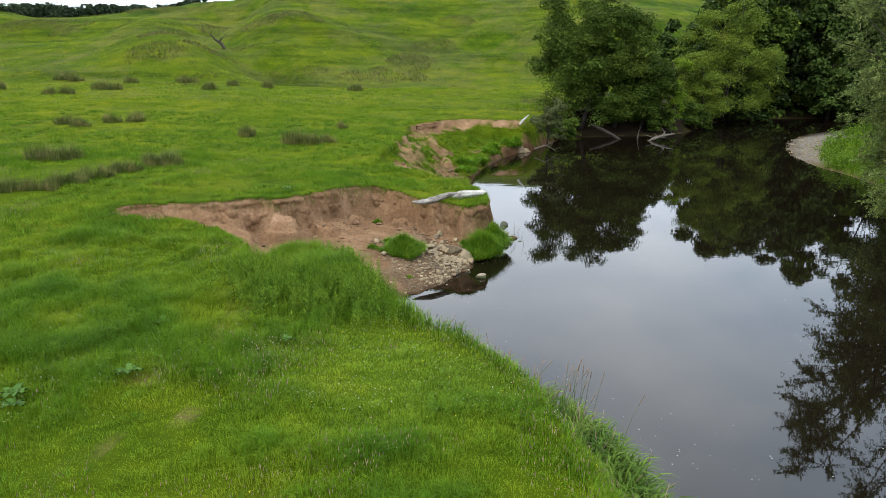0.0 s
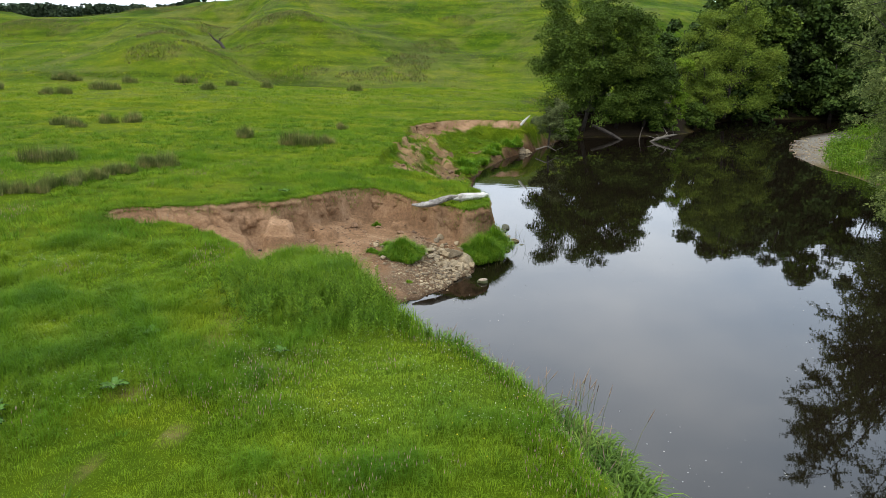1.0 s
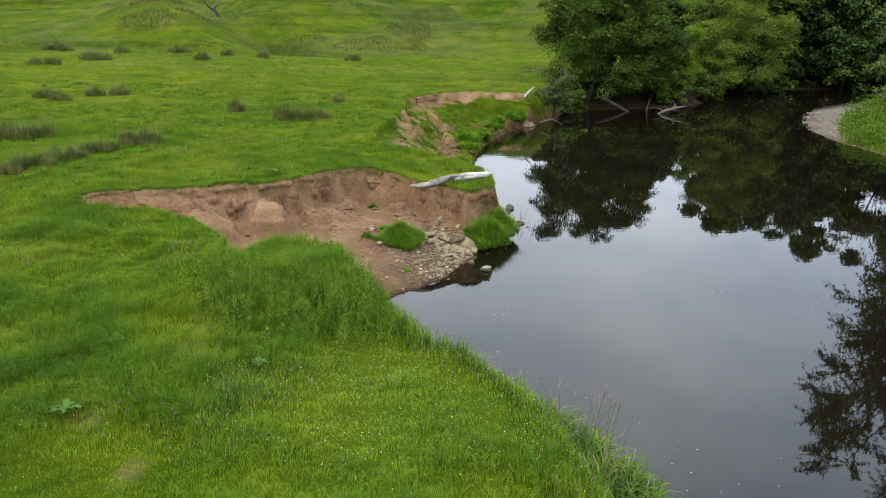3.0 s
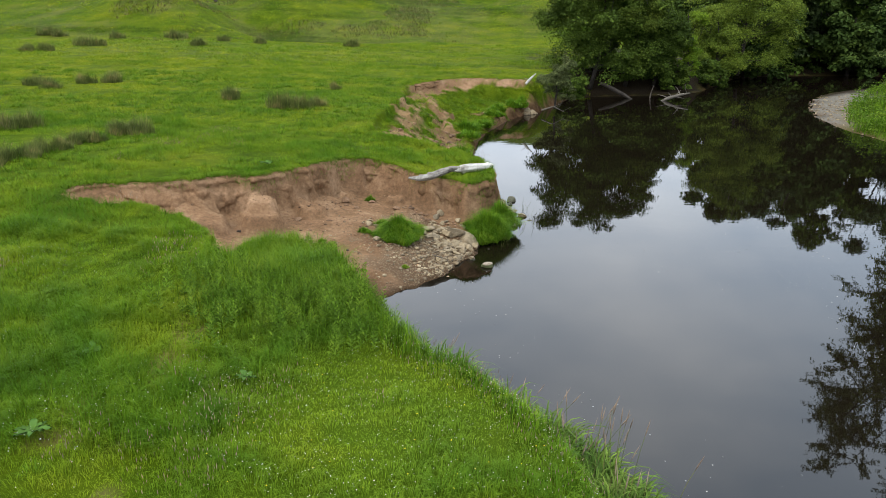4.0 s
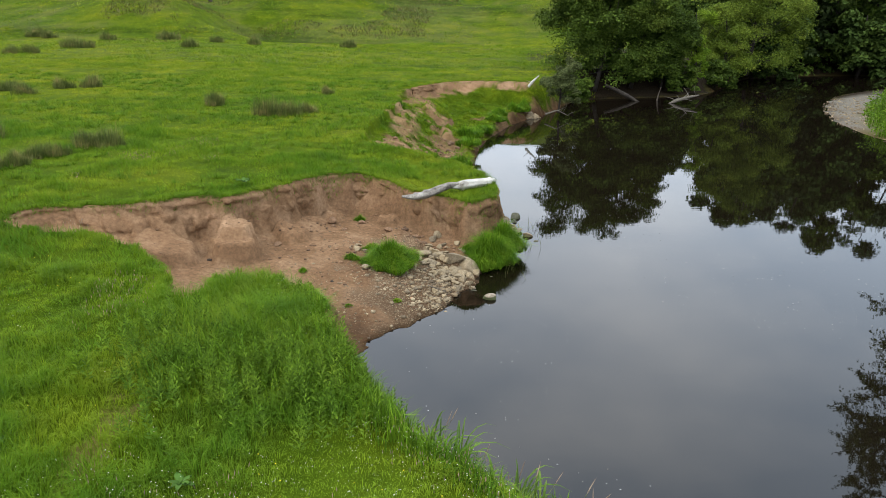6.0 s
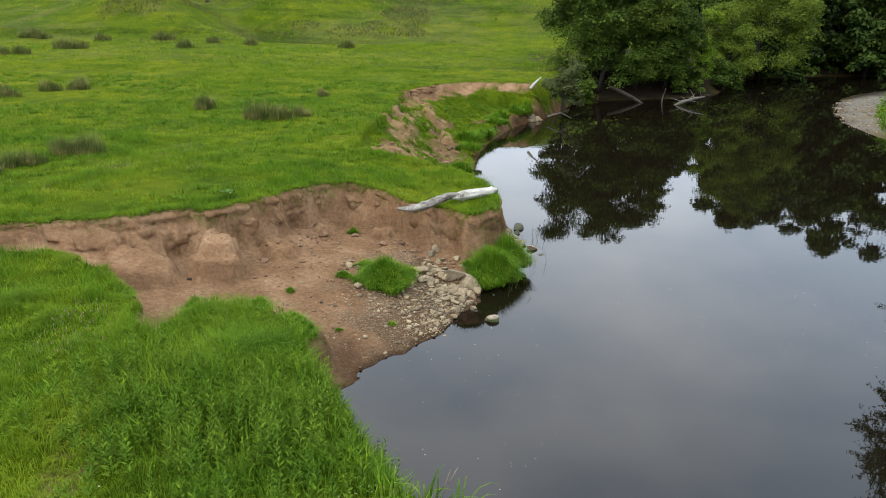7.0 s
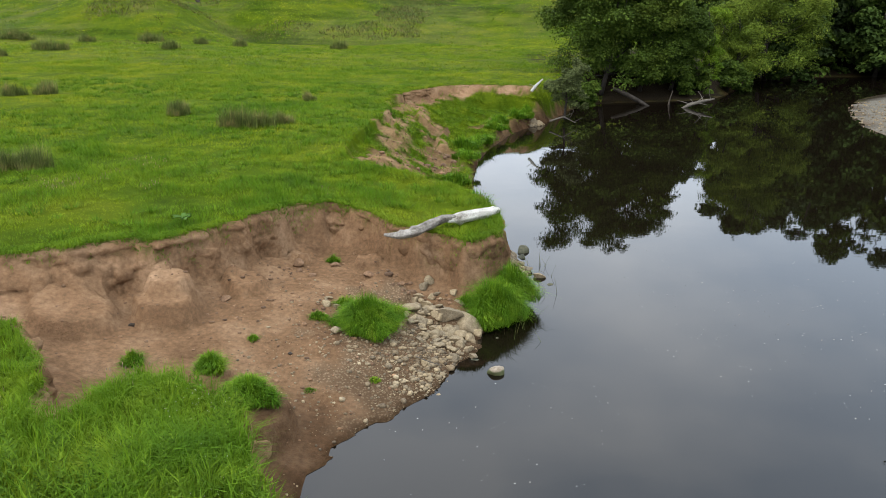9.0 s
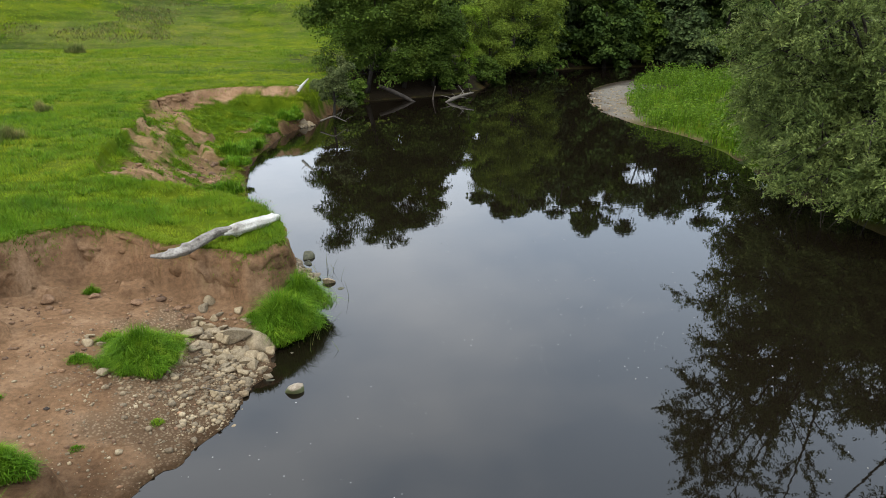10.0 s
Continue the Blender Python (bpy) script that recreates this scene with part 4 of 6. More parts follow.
def coarse_tufts():
    """Taller, darker tufts that break up the meadow."""
    rs = np.random.RandomState(19)
    n, per = 2600, 46
    x, y = scatter(rs, n, 6, 62, 0.66, 3.0, (3.2, 2.4, 3, 3, 3))
    ok = vnoise(x, y, 3.4, 191, 2) > 0.44
    x, y = np.repeat(x[ok], per), np.repeat(y[ok], per)
    m = len(x)
    wide = np.repeat(rs.uniform(0.10, 0.26, m // per), per) * (1 + 0.012 * y)
    tall = np.repeat(rs.uniform(0.20, 0.42, m // per), per)
    r, a = np.sqrt(rs.rand(m)), rs.uniform(0, 6.2832, m)
    x, y = x + wide * r * np.cos(a), y + wide * r * np.sin(a)
    z, bare, dw, de, on_right = land(x, y)
    ok = (bare < 0.3) & (dw > 0.2)
    x, y, z, r, a, tall = x[ok], y[ok], z[ok], r[ok], a[ok], tall[ok]
    m = len(x)
    v, f = blades(np.stack([x, y, z - 0.02], -1), tall * rs.uniform(0.5, 1.1, m) * (1.1 - 0.4 * r), rs.uniform(0.010, 0.018, m) * (0.8 + 0.03 * y), a + rs.normal(0, 0.6, m), np.clip(0.2 + 0.7 * r + rs.normal(0, 0.15, m), 0, 1.2), droop=0.5, fine=False)
    thing_mesh("coarse_tufts", mesh_of("coarse_tufts", v, f), M_RANK, "taller dark green grass tufts dotted over the meadow", "grass", kind="stuff")


coarse_tufts()


def far_fringe():
    """Longer turf hanging over the earth faces of the second bank."""
    rs = np.random.RandomState(17)
    n = 110000
    x, y = rs.uniform(-5, 7.5, n), rs.uniform(36, 65, n)
    z, bare, dw, de, on_right = land(x, y)
    ahead = land(x + 0.22, y - 0.25)[1]
    ok = (bare < 0.45) & ((ahead > 0.35) | ((de < -0.4) & (rs.rand(n) < 0.3))) & (dw > 0.1) & ~on_right & (vnoise(x, y, 0.8, 94) > 0.34)
    x, y, z = x[ok], y[ok], z[ok]
    m = len(x)
    v, f = blades(np.stack([x, y, z], -1), rs.uniform(0.16, 0.36, m), rs.uniform(0.025, 0.045, m), -0.85 + rs.normal(0, 0.8, m), rs.uniform(0.5, 1.3, m), droop=0.8, fine=False)
    thing_mesh("turf_fringe", lushness(mesh_of("turf_fringe", v, f), 0.25), M_SWARD, "long grass hanging over the earth faces of the far bank", "grass", kind="stuff")


far_fringe()


def bank_straw():
    """Dead and thin grass on the crumbled earth of the second bank."""
    rs = np.random.RandomState(18)
    n = 26000
    x, y = rs.uniform(-4.5, 6.0, n), rs.uniform(37, 64, n)
    z, bare, dw, de, on_right = land(x, y)
    for mat, low_cut, high_cut, label in ((M_STRAW, 0.44, 0.55, "straw-coloured dead grass on the crumbled earth bank"), (M_SWARD, 0.60, 0.9, "thin green grass on the crumbled earth bank")):
        clump = vnoise(x, y, 0.7, 96, 2)
        ok = (bare > 0.3) & (dw > 0.15) & (de < 0.1) & (clump > low_cut) & (clump < high_cut)
        m = int(ok.sum())
        v, f = blades(np.stack([x, y, z - 0.02], -1)[ok], rs.uniform(0.10, 0.30, m), rs.uniform(0.022, 0.045, m), rs.uniform(0, 6.28, m), rs.uniform(0.3, 1.2, m), droop=0.6, fine=False)
        thing_mesh("bank_grass", lushness(mesh_of("bank_grass", v, f), 0.4), mat, label, "grass", kind="stuff")


bank_straw()


def rank_growth():
    """Tall grass on the slope down to the water and on the corner of the near bank."""
    rs = np.random.RandomState(8)
    n = 110000
    x, y = rs.uniform(-6, 4.2, n), rs.uniform(6, 20.5, n)
    z, bare, dw, de, on_right = land(x, y)
    chance = smooth01(0.3, -0.3, de) + smooth01(1.0, 0.35, np.hypot((x + 2.9) / 2.9, (y - 17.2) / 2.4)) * 0.7
    ok = (dw > 0.05) & (bare < 0.5) & (rs.rand(n) < chance) & (vnoise(x, y, 0.6, 93) > 0.33)
    x, y, z = x[ok], y[ok], z[ok]
    m = len(x)
    h = rs.uniform(0.22, 0.62, m) * (0.35 + 1.25 * vnoise(x, y, 0.8, 95)) * (1 - 0.4 * smooth01(15.2, 13.5, y)) * (1 - 0.5 * smooth01(18.8, 19.8, y))
    v, f = blades(np.stack([x, y, z - 0.02], -1), h, rs.uniform(0.010, 0.022, m), rs.uniform(0, 6.28, m), rs.uniform(0.15, 0.75, m))
    thing_mesh("rank_grass", mesh_of("rank_grass", v, f), M_RANK, "tall rank grass crowding the corner of the bank", "grass", kind="stuff")
    n = 5200
    x, y = rs.uniform(-6.0, 3.0, n), rs.uniform(10, 20.8, n)
    z, bare, dw, de, on_right = land(x, y)
    ok = (dw > 0.15) & (bare < 0.4) & (rs.rand(n) < 0.55 * smooth01(1.25, 0.5, np.hypot((x + 2.9) / 3.0, (y - 17.3) / 2.9)) + 0.16 * smooth01(0, -0.4, de) * smooth01(14.6, 15.8, y)) & (vnoise(x, y, 1.3, 97) > 0.36)
    x, y, z = x[ok], y[ok], z[ok]
    m, per = len(x), 30
    h = rs.uniform(0.35, 0.85, m) * (0.55 + 0.8 * vnoise(x, y, 1.0, 98, 2))
    h *= 1 - 0.5 * smooth01(18.8, 19.8, y)
    lean = rs.normal(0, 0.10, (m, 2))
    s = np.tile(np.linspace(0.22, 1.0, per), (m, 1))
    turn = 2.4 * np.arange(per)[None] + rs.uniform(0, 6.28, (m, 1))
    ln = 0.12 * (1.2 - 0.8 * s) * rs.uniform(0.8, 1.25, (m, 1))
    a = np.stack([np.cos(turn), np.sin(turn), 0.35 + 0.9 * s], -1)
    c = np.stack([x[:, None] + lean[:, :1] * s * h[:, None], y[:, None] + lean[:, 1:] * s * h[:, None], z[:, None] + h[:, None] * s], -1) + a * (ln * 0.5)[..., None]
    v, f = leaves(c.reshape(-1, 3), ln.ravel(), ln.ravel() * 0.34, a.reshape(-1, 3), rs)
    thing_mesh("leafy_herbs", mesh_of("leafy_herbs", v, f), M_HERB, "leafy nettles and willowherb among the tall bank grass", "weeds", kind="stuff")


rank_growth()


def flowers():
    rs = np.random.RandomState(9)
    for name, mat, n, size, label in (("white_flowers", M_WHITE, 15000, 0.0068, "tiny white clover and daisy flowers in the grass"), ("yellow_flowers", M_YELLOW, 800, 0.009, "scattered yellow buttercups in the grass")):
        x, y = scatter(rs, n, 7, 22, 0.66, 2.6, (3.4, 3.4, 3, 3, 3))
        patch = vnoise(x, y, 2.6, 111 if name[0] == "w" else 113, 2) + 0.45 * smooth01(3.6, 0.8, np.hypot(x + 0.8, y - 12.6))
        z, bare, dw, de, on_right = land(x, y)
        patch = patch + (0.4 * smooth01(1.6, 0.4, np.hypot(x - 3.1, y - 9.7)) if name[0] == "y" else 0)
        ok = (bare < 0.3) & (dw > 0.2) & (patch + 0.22 * (rs.rand(n) - 0.5) > 0.66)
        x, y, z = x[ok], y[ok], z[ok]
        m = len(x)
        c = np.stack([x, y, z + rs.uniform(0.16, 0.34, m)], -1)
        ang = np.linspace(0, 2 * np.pi, 6, endpoint=False)
        ring = np.stack([np.cos(ang), np.sin(ang), np.zeros(6)], -1) * size
        tilt = rs.normal(0, 0.35, (m, 2))
        ringz = ring[None, :, 0] * tilt[:, :1] + ring[None, :, 1] * tilt[:, 1:]
        v = c[:, None] + np.concatenate([np.broadcast_to(ring[None, :, :2], (m, 6, 2)), ringz[..., None]], -1) * rs.uniform(0.7, 1.3, (m, 1, 1))
        apex = c + [0, 0, size * 0.5]
        verts = np.concatenate([v, apex[:, None]], 1).reshape(-1, 3)
        k = np.arange(m)[:, None] * 7
        f = np.concatenate([k + [[i, (i + 1) % 6, 6]] for i in range(6)])
        thing_mesh(name, mesh_of(name, verts, f), mat, label, "flowers", kind="stuff")


flowers()


def seeding_grass():
    """Thin stems with pinkish-brown seed heads, in drifts among the meadow grass."""
    rs = np.random.RandomState(10)
    n = 42000
    x, y = scatter(rs, n, 6, 34, 0.66, 3.0, (3.6, 3, 3, 3, 3))
    z, bare, dw, de, on_right = land(x, y)
    ok = (bare < 0.3) & (dw > 0.3) & (vnoise(x, y, 1.6, 115, 3) + 0.22 * smooth01(1.3, 0.3, np.abs(de + 0.2)) * smooth01(19, 17, y) > 0.66)
    x, y, z = x[ok], y[ok], z[ok]
    m = len(x)
    h = rs.uniform(0.22, 0.46, m)
    base = np.stack([x, y, z], -1)
    lean = rs.normal(0, 0.05, (m, 2))
    tip = base + np.stack([lean[:, 0], lean[:, 1], h], -1)
    v1, f1 = blades(base, h * 1.02, np.full(m, 0.004), rs.uniform(0, 6.28, m), rs.uniform(0.0, 0.2, m), fine=False)
    v2, f2 = leaves(tip, rs.uniform(0.05, 0.10, m), np.full(m, 0.014), np.stack([lean[:, 0] * 2, lean[:, 1] * 2, np.ones(m)], -1), rs)
    parts = [np.asarray(v1).reshape(-1, 3), np.asarray(v2).reshape(-1, 3)]
    thing_mesh("seeding_grass", mesh_of("seeding_grass", parts[1], f2), M_SEED, "pinkish-brown grass seed heads in drifts over the meadow", "grass", kind="stuff")
    thing_mesh("grass_stalks", mesh_of("grass_stalks", parts[0], f1), M_RANK, "thin green stalks of the seeding meadow grass", "grass", kind="stuff")


seeding_grass()

# ---------------------------------------------------------------- clumps, rushes, reeds, docks


def ground_z(x, y):
    return float(land([x], [y])[0][0])


def clump_mesh(name, rx, ry, height, n, seed, wide=0.012, lean0=0.15, lean1=0.55, droop=0.35, dome=0.22):
    """A domed clump of grass round its own origin, arching outwards."""
    rs = np.random.RandomState(seed)
    r, a = np.sqrt(rs.rand(n)), rs.uniform(0, 6.2832, n)
    ragged = 0.85 + 0.18 * np.sin(3 * a + seed) + 0.12 * np.sin(7 * a + 2 * seed)
    x, y = rx * r * np.cos(a) * ragged, ry * r * np.sin(a) * ragged
    uneven = vnoise(x + seed, y, 0.45, seed, 2)
    h = height * (1.0 - 0.35 * r) * rs.uniform(0.3, 1.2, n) * (0.35 + 1.25 * uneven)
    lean = np.clip(lean0 + lean1 * r + rs.normal(0, 0.24, n), 0, 1.35)
    yaw = np.arctan2(np.sin(a) / ry, np.cos(a) / rx) + rs.normal(0, 1.25, n) + 3 * (vnoise(x, y + seed, 0.5, seed + 1, 1) - 0.5)
    v, f = blades(np.stack([x, y, height * dome * (1 - r * r) - 0.03], -1), h, wide * rs.uniform(0.6, 1.3, n), yaw, lean, droop=droop)
    return mesh_of(name, v, f)


CLUMPS = [
    (-1.65, 26.25, 0.88, 0.82, 0.52, 0, 13000, "rounded bright green grass clump on the stony beach"),
    (1.45, 27.75, 0.75, 0.75, 0.66, 20, 10000, "lush bright green grass clump at the water's edge"),
    (1.95, 28.75, 0.72, 0.95, 0.62, 20, 7000, "lush grass clump overhanging the water"),
    (-3.45, 22.35, 0.58, 0.40, 0.42, 10, 4600, "grass tuft perched on an eroded earth block"),
    (-4.45, 23.30, 0.30, 0.26, 0.36, 0, 2200, "small domed grass tuft on bare earth"),
    (-6.10, 23.60, 0.22, 0.19, 0.30, 0, 900, "very small grass tuft on bare earth"),
    (0.72, 27.85, 0.20, 0.18, 0.28, 0, 900, "small grass tuft beside the largest stones"),
    (-4.1, 25.1, 0.14, 0.12, 0.13, 0, 350, "tiny grass sprout on bare earth"),
    (-1.35, 24.2, 0.15, 0.12, 0.10, 0, 350, "tiny grass sprout among gravel"),
    (-2.6, 23.6, 0.16, 0.10, 0.09, 0, 300, "tiny grass sprout among gravel"),
    (-2.85, 26.3, 0.25, 0.18, 0.16, 0, 700, "thin grass sprouts beside the clump"),
    (-2.3, 27.0, 0.35, 0.22, 0.22, 0, 1000, "sparse yellowish grass behind the clump"),
    (-3.0, 29.7, 0.22, 0.12, 0.18, 0, 500, "small plant rooted in the bare scarp"),
]
for k, (x, y, rx, ry, h, turn, n, label) in enumerate(CLUMPS):
    ob = thing_mesh("grass_clump", clump_mesh("grass_clump", rx, ry, h, n, 200 + k, 0.010, 0.2, 0.7, 0.5, 0.6), M_TUFT, label, "grass clump", "grass clumps on the beach")
    ob.matrix_world = pose(x, y, ground_z(x, y), 0, 0, -turn)

rs = np.random.RandomState(58)
far_shore = SHORE[(SHORE[:, 1] > 36) & (SHORE[:, 1] < 61)]
for k in range(18):
    i = rs.randint(0, len(far_shore) - 1)
    q = rs.rand()
    x, y = far_shore[i] * (1 - q) + far_shore[i + 1] * q
    x, y = x - rs.uniform(0.15, 0.9), y + rs.uniform(0, 0.3)
    ob = thing_mesh("grass_clump", clump_mesh("grass_clump", rs.uniform(0.35, 0.8), rs.uniform(0.35, 0.6), rs.uniform(0.4, 0.75), 900, 260 + k, 0.03), M_TUFT, "green grass clump hanging over the far bank", "grass clump", "grass clumps of the far bank")
    ob.matrix_world = pose(x, y, ground_z(x, y), 0, 0, rs.uniform(0, 180))

RUSHES = [(-19.4, 33.6, 0.9), (-18.5, 34.2, 0.8), (-14.1, 33.5, 0.75), (-13.4, 33.6, 0.8), (-14.3, 31.6, 0.55), (-14.8, 31.0, 0.6), (-14.7, 29.9, 0.55), (-15.2, 29.2, 0.6),
          (-15.0, 28.2, 0.55), (-15.6, 27.6, 0.6), (-15.4, 26.9, 0.5), (-16.2, 26.7, 0.6), (-16.9, 26.2, 0.65), (-17.7, 26.0, 0.7), (-13.1, 46.1, 0.8), (-9.2, 43.0, 1.05), (-8.3, 43.2, 0.85), (-7.5, 44.2, 0.7), (-23.3, 53, 0.9), (-24.6, 52, 0.8), (-27, 50, 0.8), (-7.8, 52.8, 0.6),
          (-42.2, 115.1, 1.5), (-40.5, 114.5, 1.2), (-31.7, 95.4, 1.3), (-26.4, 106, 1.3), (-32.3, 108.5, 1.2), (-44.2, 92, 1.5), (-42.6, 92.4, 1.1), (-45, 81.1, 1.1), (-43.4, 82, 1.1), (-61.9, 116.3, 1.6), (-59.8, 116, 1.4), (-56.8, 91, 1.3), (-49, 111.4, 1.4), (-13.8, 107, 1.4), (-25, 48.4, 0.8), (-13.2, 46.5, 0.75)]
rush_meshes = []
for k in range(3):
    rs = np.random.RandomState(300 + k)
    rush_meshes.append(clump_mesh("rush_tuft", 0.95, 0.75, 1.05, 1100, 310 + k, 0.018, 0.05, 0.34, 0.15, 0.0))
for k, (x, y, s) in enumerate(RUSHES):
    me = rush_meshes[k % 3]
    me.materials.clear()
    me.materials.append(M_RUSH)
    ob = tagged(new("rush_tuft", me), "dark olive tuft of soft rush in the meadow", "rushes", "rush tufts in the meadow")
    ob.matrix_world = pose(x, y, ground_z(x, y), 0, 0, 47 * k) @ Matrix.Diagonal((s, s, 0.98 * s, 1))


def reed_clump(x, y, seed, n_leaf, n_stem, tall):
    rs = np.random.RandomState(seed)
    ob = root("reed_clump", (x, y, ground_z(x, y)), "bright green reed grass leaning over the water, with tall seed heads", "reeds", "reed grass at the near bank")
    r, a = 0.68 * np.sqrt(rs.rand(n_leaf)), rs.uniform(0, 6.28, n_leaf)
    v, f = ribbons(np.stack([r * np.cos(a), r * np.sin(a), -0.05 + 0 * r], -1), rs.uniform(0.45, 1.05, n_leaf), rs.uniform(0.022, 0.042, n_leaf), a + rs.normal(0.0, 0.9, n_leaf), rs.uniform(0.25, 1.0, n_leaf))
    part("leaves", mesh_of("leaves", v, f), M_REED, ob)
    for _ in range(n_stem):
        px, py = rs.normal(0, 0.35, 2)
        h, lx, ly = tall * rs.uniform(0.7, 1.1), *rs.normal(0.08, 0.12, 2)
        s = np.linspace(0, 1, 5)[:, None]
        path = np.array([[px, py, -0.05]]) + s * [[lx, ly, h]] + s**3 * [[lx, ly, -0.05]]
        stem = part("stem", mesh_of("stem", *joined([tube(path, np.linspace(0.006, 0.003, 5), 4)]), True), M_RUSH, ob)
        top, way = path[-1], path[-1] - path[-2]
        way /= np.linalg.norm(way)
        head = np.array([top - way * 0.14, top - way * 0.05, top + way * 0.06, top + way * 0.15])
        part("seed_head", mesh_of("seed_head", *joined([tube(head, [0.003, 0.010, 0.007, 0.001], 5, 0.6, seed)]), True), M_SEED, stem, "purplish brown seed head")


for k, (x, y, nl, ns, tall) in enumerate(((2.30, 13.55, 420, 12, 1.5), (2.50, 12.85, 640, 15, 1.6), (2.72, 12.1, 700, 9, 1.4), (2.95, 11.35, 640, 5, 1.15), (3.15, 10.6, 460, 3, 1.0), (3.3, 9.8, 360, 2, 0.9), (1.75, 14.4, 180, 6, 1.2), (0.9, 15.1, 120, 4, 1.0), (-0.2, 15.5, 120, 3, 0.9))):
    reed_clump(x, y, 400 + k, nl, ns, tall)


def dock_plant(x, y, seed, size, n):
    rs = np.random.RandomState(seed)
    vs, fs, off = [], [], 0
    for k in range(n):
        a, ln = 2.4 * k + rs.normal(0, 0.2), size * rs.uniform(0.6, 1.1)
        rise = rs.uniform(0.25, 0.8)
        s = np.linspace(0, 1, 6)
        w = 0.20 * ln * np.sin(np.pi * np.clip(s * 0.95 + 0.05, 0, 1)) ** 0.8
        mid = np.stack([np.cos(a) * ln * s, np.sin(a) * ln * s, 0.16 + ln * (rise * s - 0.75 * rise * s**2.2)], -1)
        side = np.array([-math.sin(a), math.cos(a), 0])
        wave = 0.02 * np.sin(s * 14 + k)
        v = np.concatenate([mid - side * w[:, None] + [[0, 0, 0.02]] + wave[:, None] * [[0, 0, 1]], mid, mid + side * w[:, None] + [[0, 0, 0.02]]])
        i = np.arange(5)
        f = np.concatenate([np.stack([i, i + 1, i + 7, i + 6], -1), np.stack([i + 6, i + 7, i + 13, i + 12], -1)])
        vs.append(v), fs.append(f + off)
        off += len(v)
    me = mesh_of("dock_plant", np.concatenate(vs), np.concatenate(fs), True)
    ob = thing_mesh("dock_plant", me, M_DOCK, "broad-leaved dock plant standing in the grass", "weed", "dock plants in the grass")
    ob.matrix_world = pose(x, y, ground_z(x, y))


for k, (x, y, s, n) in enumerate(((-6.15, 14.35, 0.26, 9), (-6.4, 27.9, 0.32, 12), (-3.3, 13.6, 0.2, 8), (-5.85, 11.95, 0.25, 14), (-7.4, 10.95, 0.30, 13), (-7.2, 10.6, 0.25, 9))):
    dock_plant(x, y, 420 + k, s, n)

# ---------------------------------------------------------------- stones, gravel, clods
ROCKS = [rock_mesh("stone", 500 + k, f) for k, f in enumerate((0.55, 0.7, 0.62, 0.8, 0.45))]
for me in ROCKS:
    me.materials.append(M_STONE)
STONES = [(0.20, 27.05, 0.46, 0.28), (0.70, 27.02, 0.36, 0.34), (0.58, 26.55, 0.21, 0.20), (0.28, 26.60, 0.20, 0.17), (-0.72, 27.50, 0.27, 0.24), (-0.35, 27.85, 0.22, 0.16), (-0.28, 27.42, 0.20, 0.13),
          (-0.45, 26.95, 0.13, 0.16), (-0.10, 26.45, 0.17, 0.13), (0.12, 26.75, 0.11, 0.10), (0.72, 25.95, 0.14, 0.12), (-0.95, 26.35, 0.14, 0.12), (-2.35, 25.75, 0.14, 0.15), (-2.75, 26.9, 0.14, 0.12),
          (-0.15, 27.20, 0.15, 0.12), (-0.55, 28.15, 0.17, 0.11), (-0.20, 28.2, 0.12, 0.10), (1.75, 32.3, 0.26, 0.22), (2.0, 31.7, 0.18, 0.14), (2.7, 31.4, 0.2, 0.16), (3.0, 30.9, 0.22, 0.16), (2.35, 32.3, 0.15, 0.13), (2.6, 32.0, 0.13, 0.12), (2.45, 29.9, 0.17, 0.13), (2.3, 30.4, 0.14, 0.11), (2.5, 30.6, 0.12, 0.1), (2.2, 31.0, 0.16, 0.12), (2.55, 29.3, 0.15, 0.12), (2.05, 30.0, 0.12, 0.1)]
rs = np.random.RandomState(55)
extra = [(0.1 + rs.normal(0, 0.42), 26.9 + rs.normal(0, 0.6), *(rs.uniform(0.06, 0.19) * np.array([1, 0.8]))) for _ in range(95)]
extra += [(6.2 + rs.normal(0, 0.4), 60.35 + rs.normal(0, 0.25), *(rs.uniform(0.15, 0.38) * np.array([1, 0.8]))) for _ in range(14)]
extra += [(-2.3 + rs.normal(0, 0.35), 27.05 + rs.normal(0, 0.18), *(rs.uniform(0.06, 0.13) * np.array([1, 0.8]))) for _ in range(12)]
for k, (x, y, a, b) in enumerate(STONES + extra):
    ob = tagged(new("stone", ROCKS[k % 5]), "pale grey-brown weathered river stone on the beach", "stone", "stones on the beach")
    ob.matrix_world = pose(x, y, max(ground_z(x, y), 0) + 0.32 * b, rs.uniform(-12, 12), rs.uniform(-12, 12), rs.uniform(-60, 60)) @ Matrix.Diagonal((a, b, 1.25 * math.sqrt(a * b), 1))
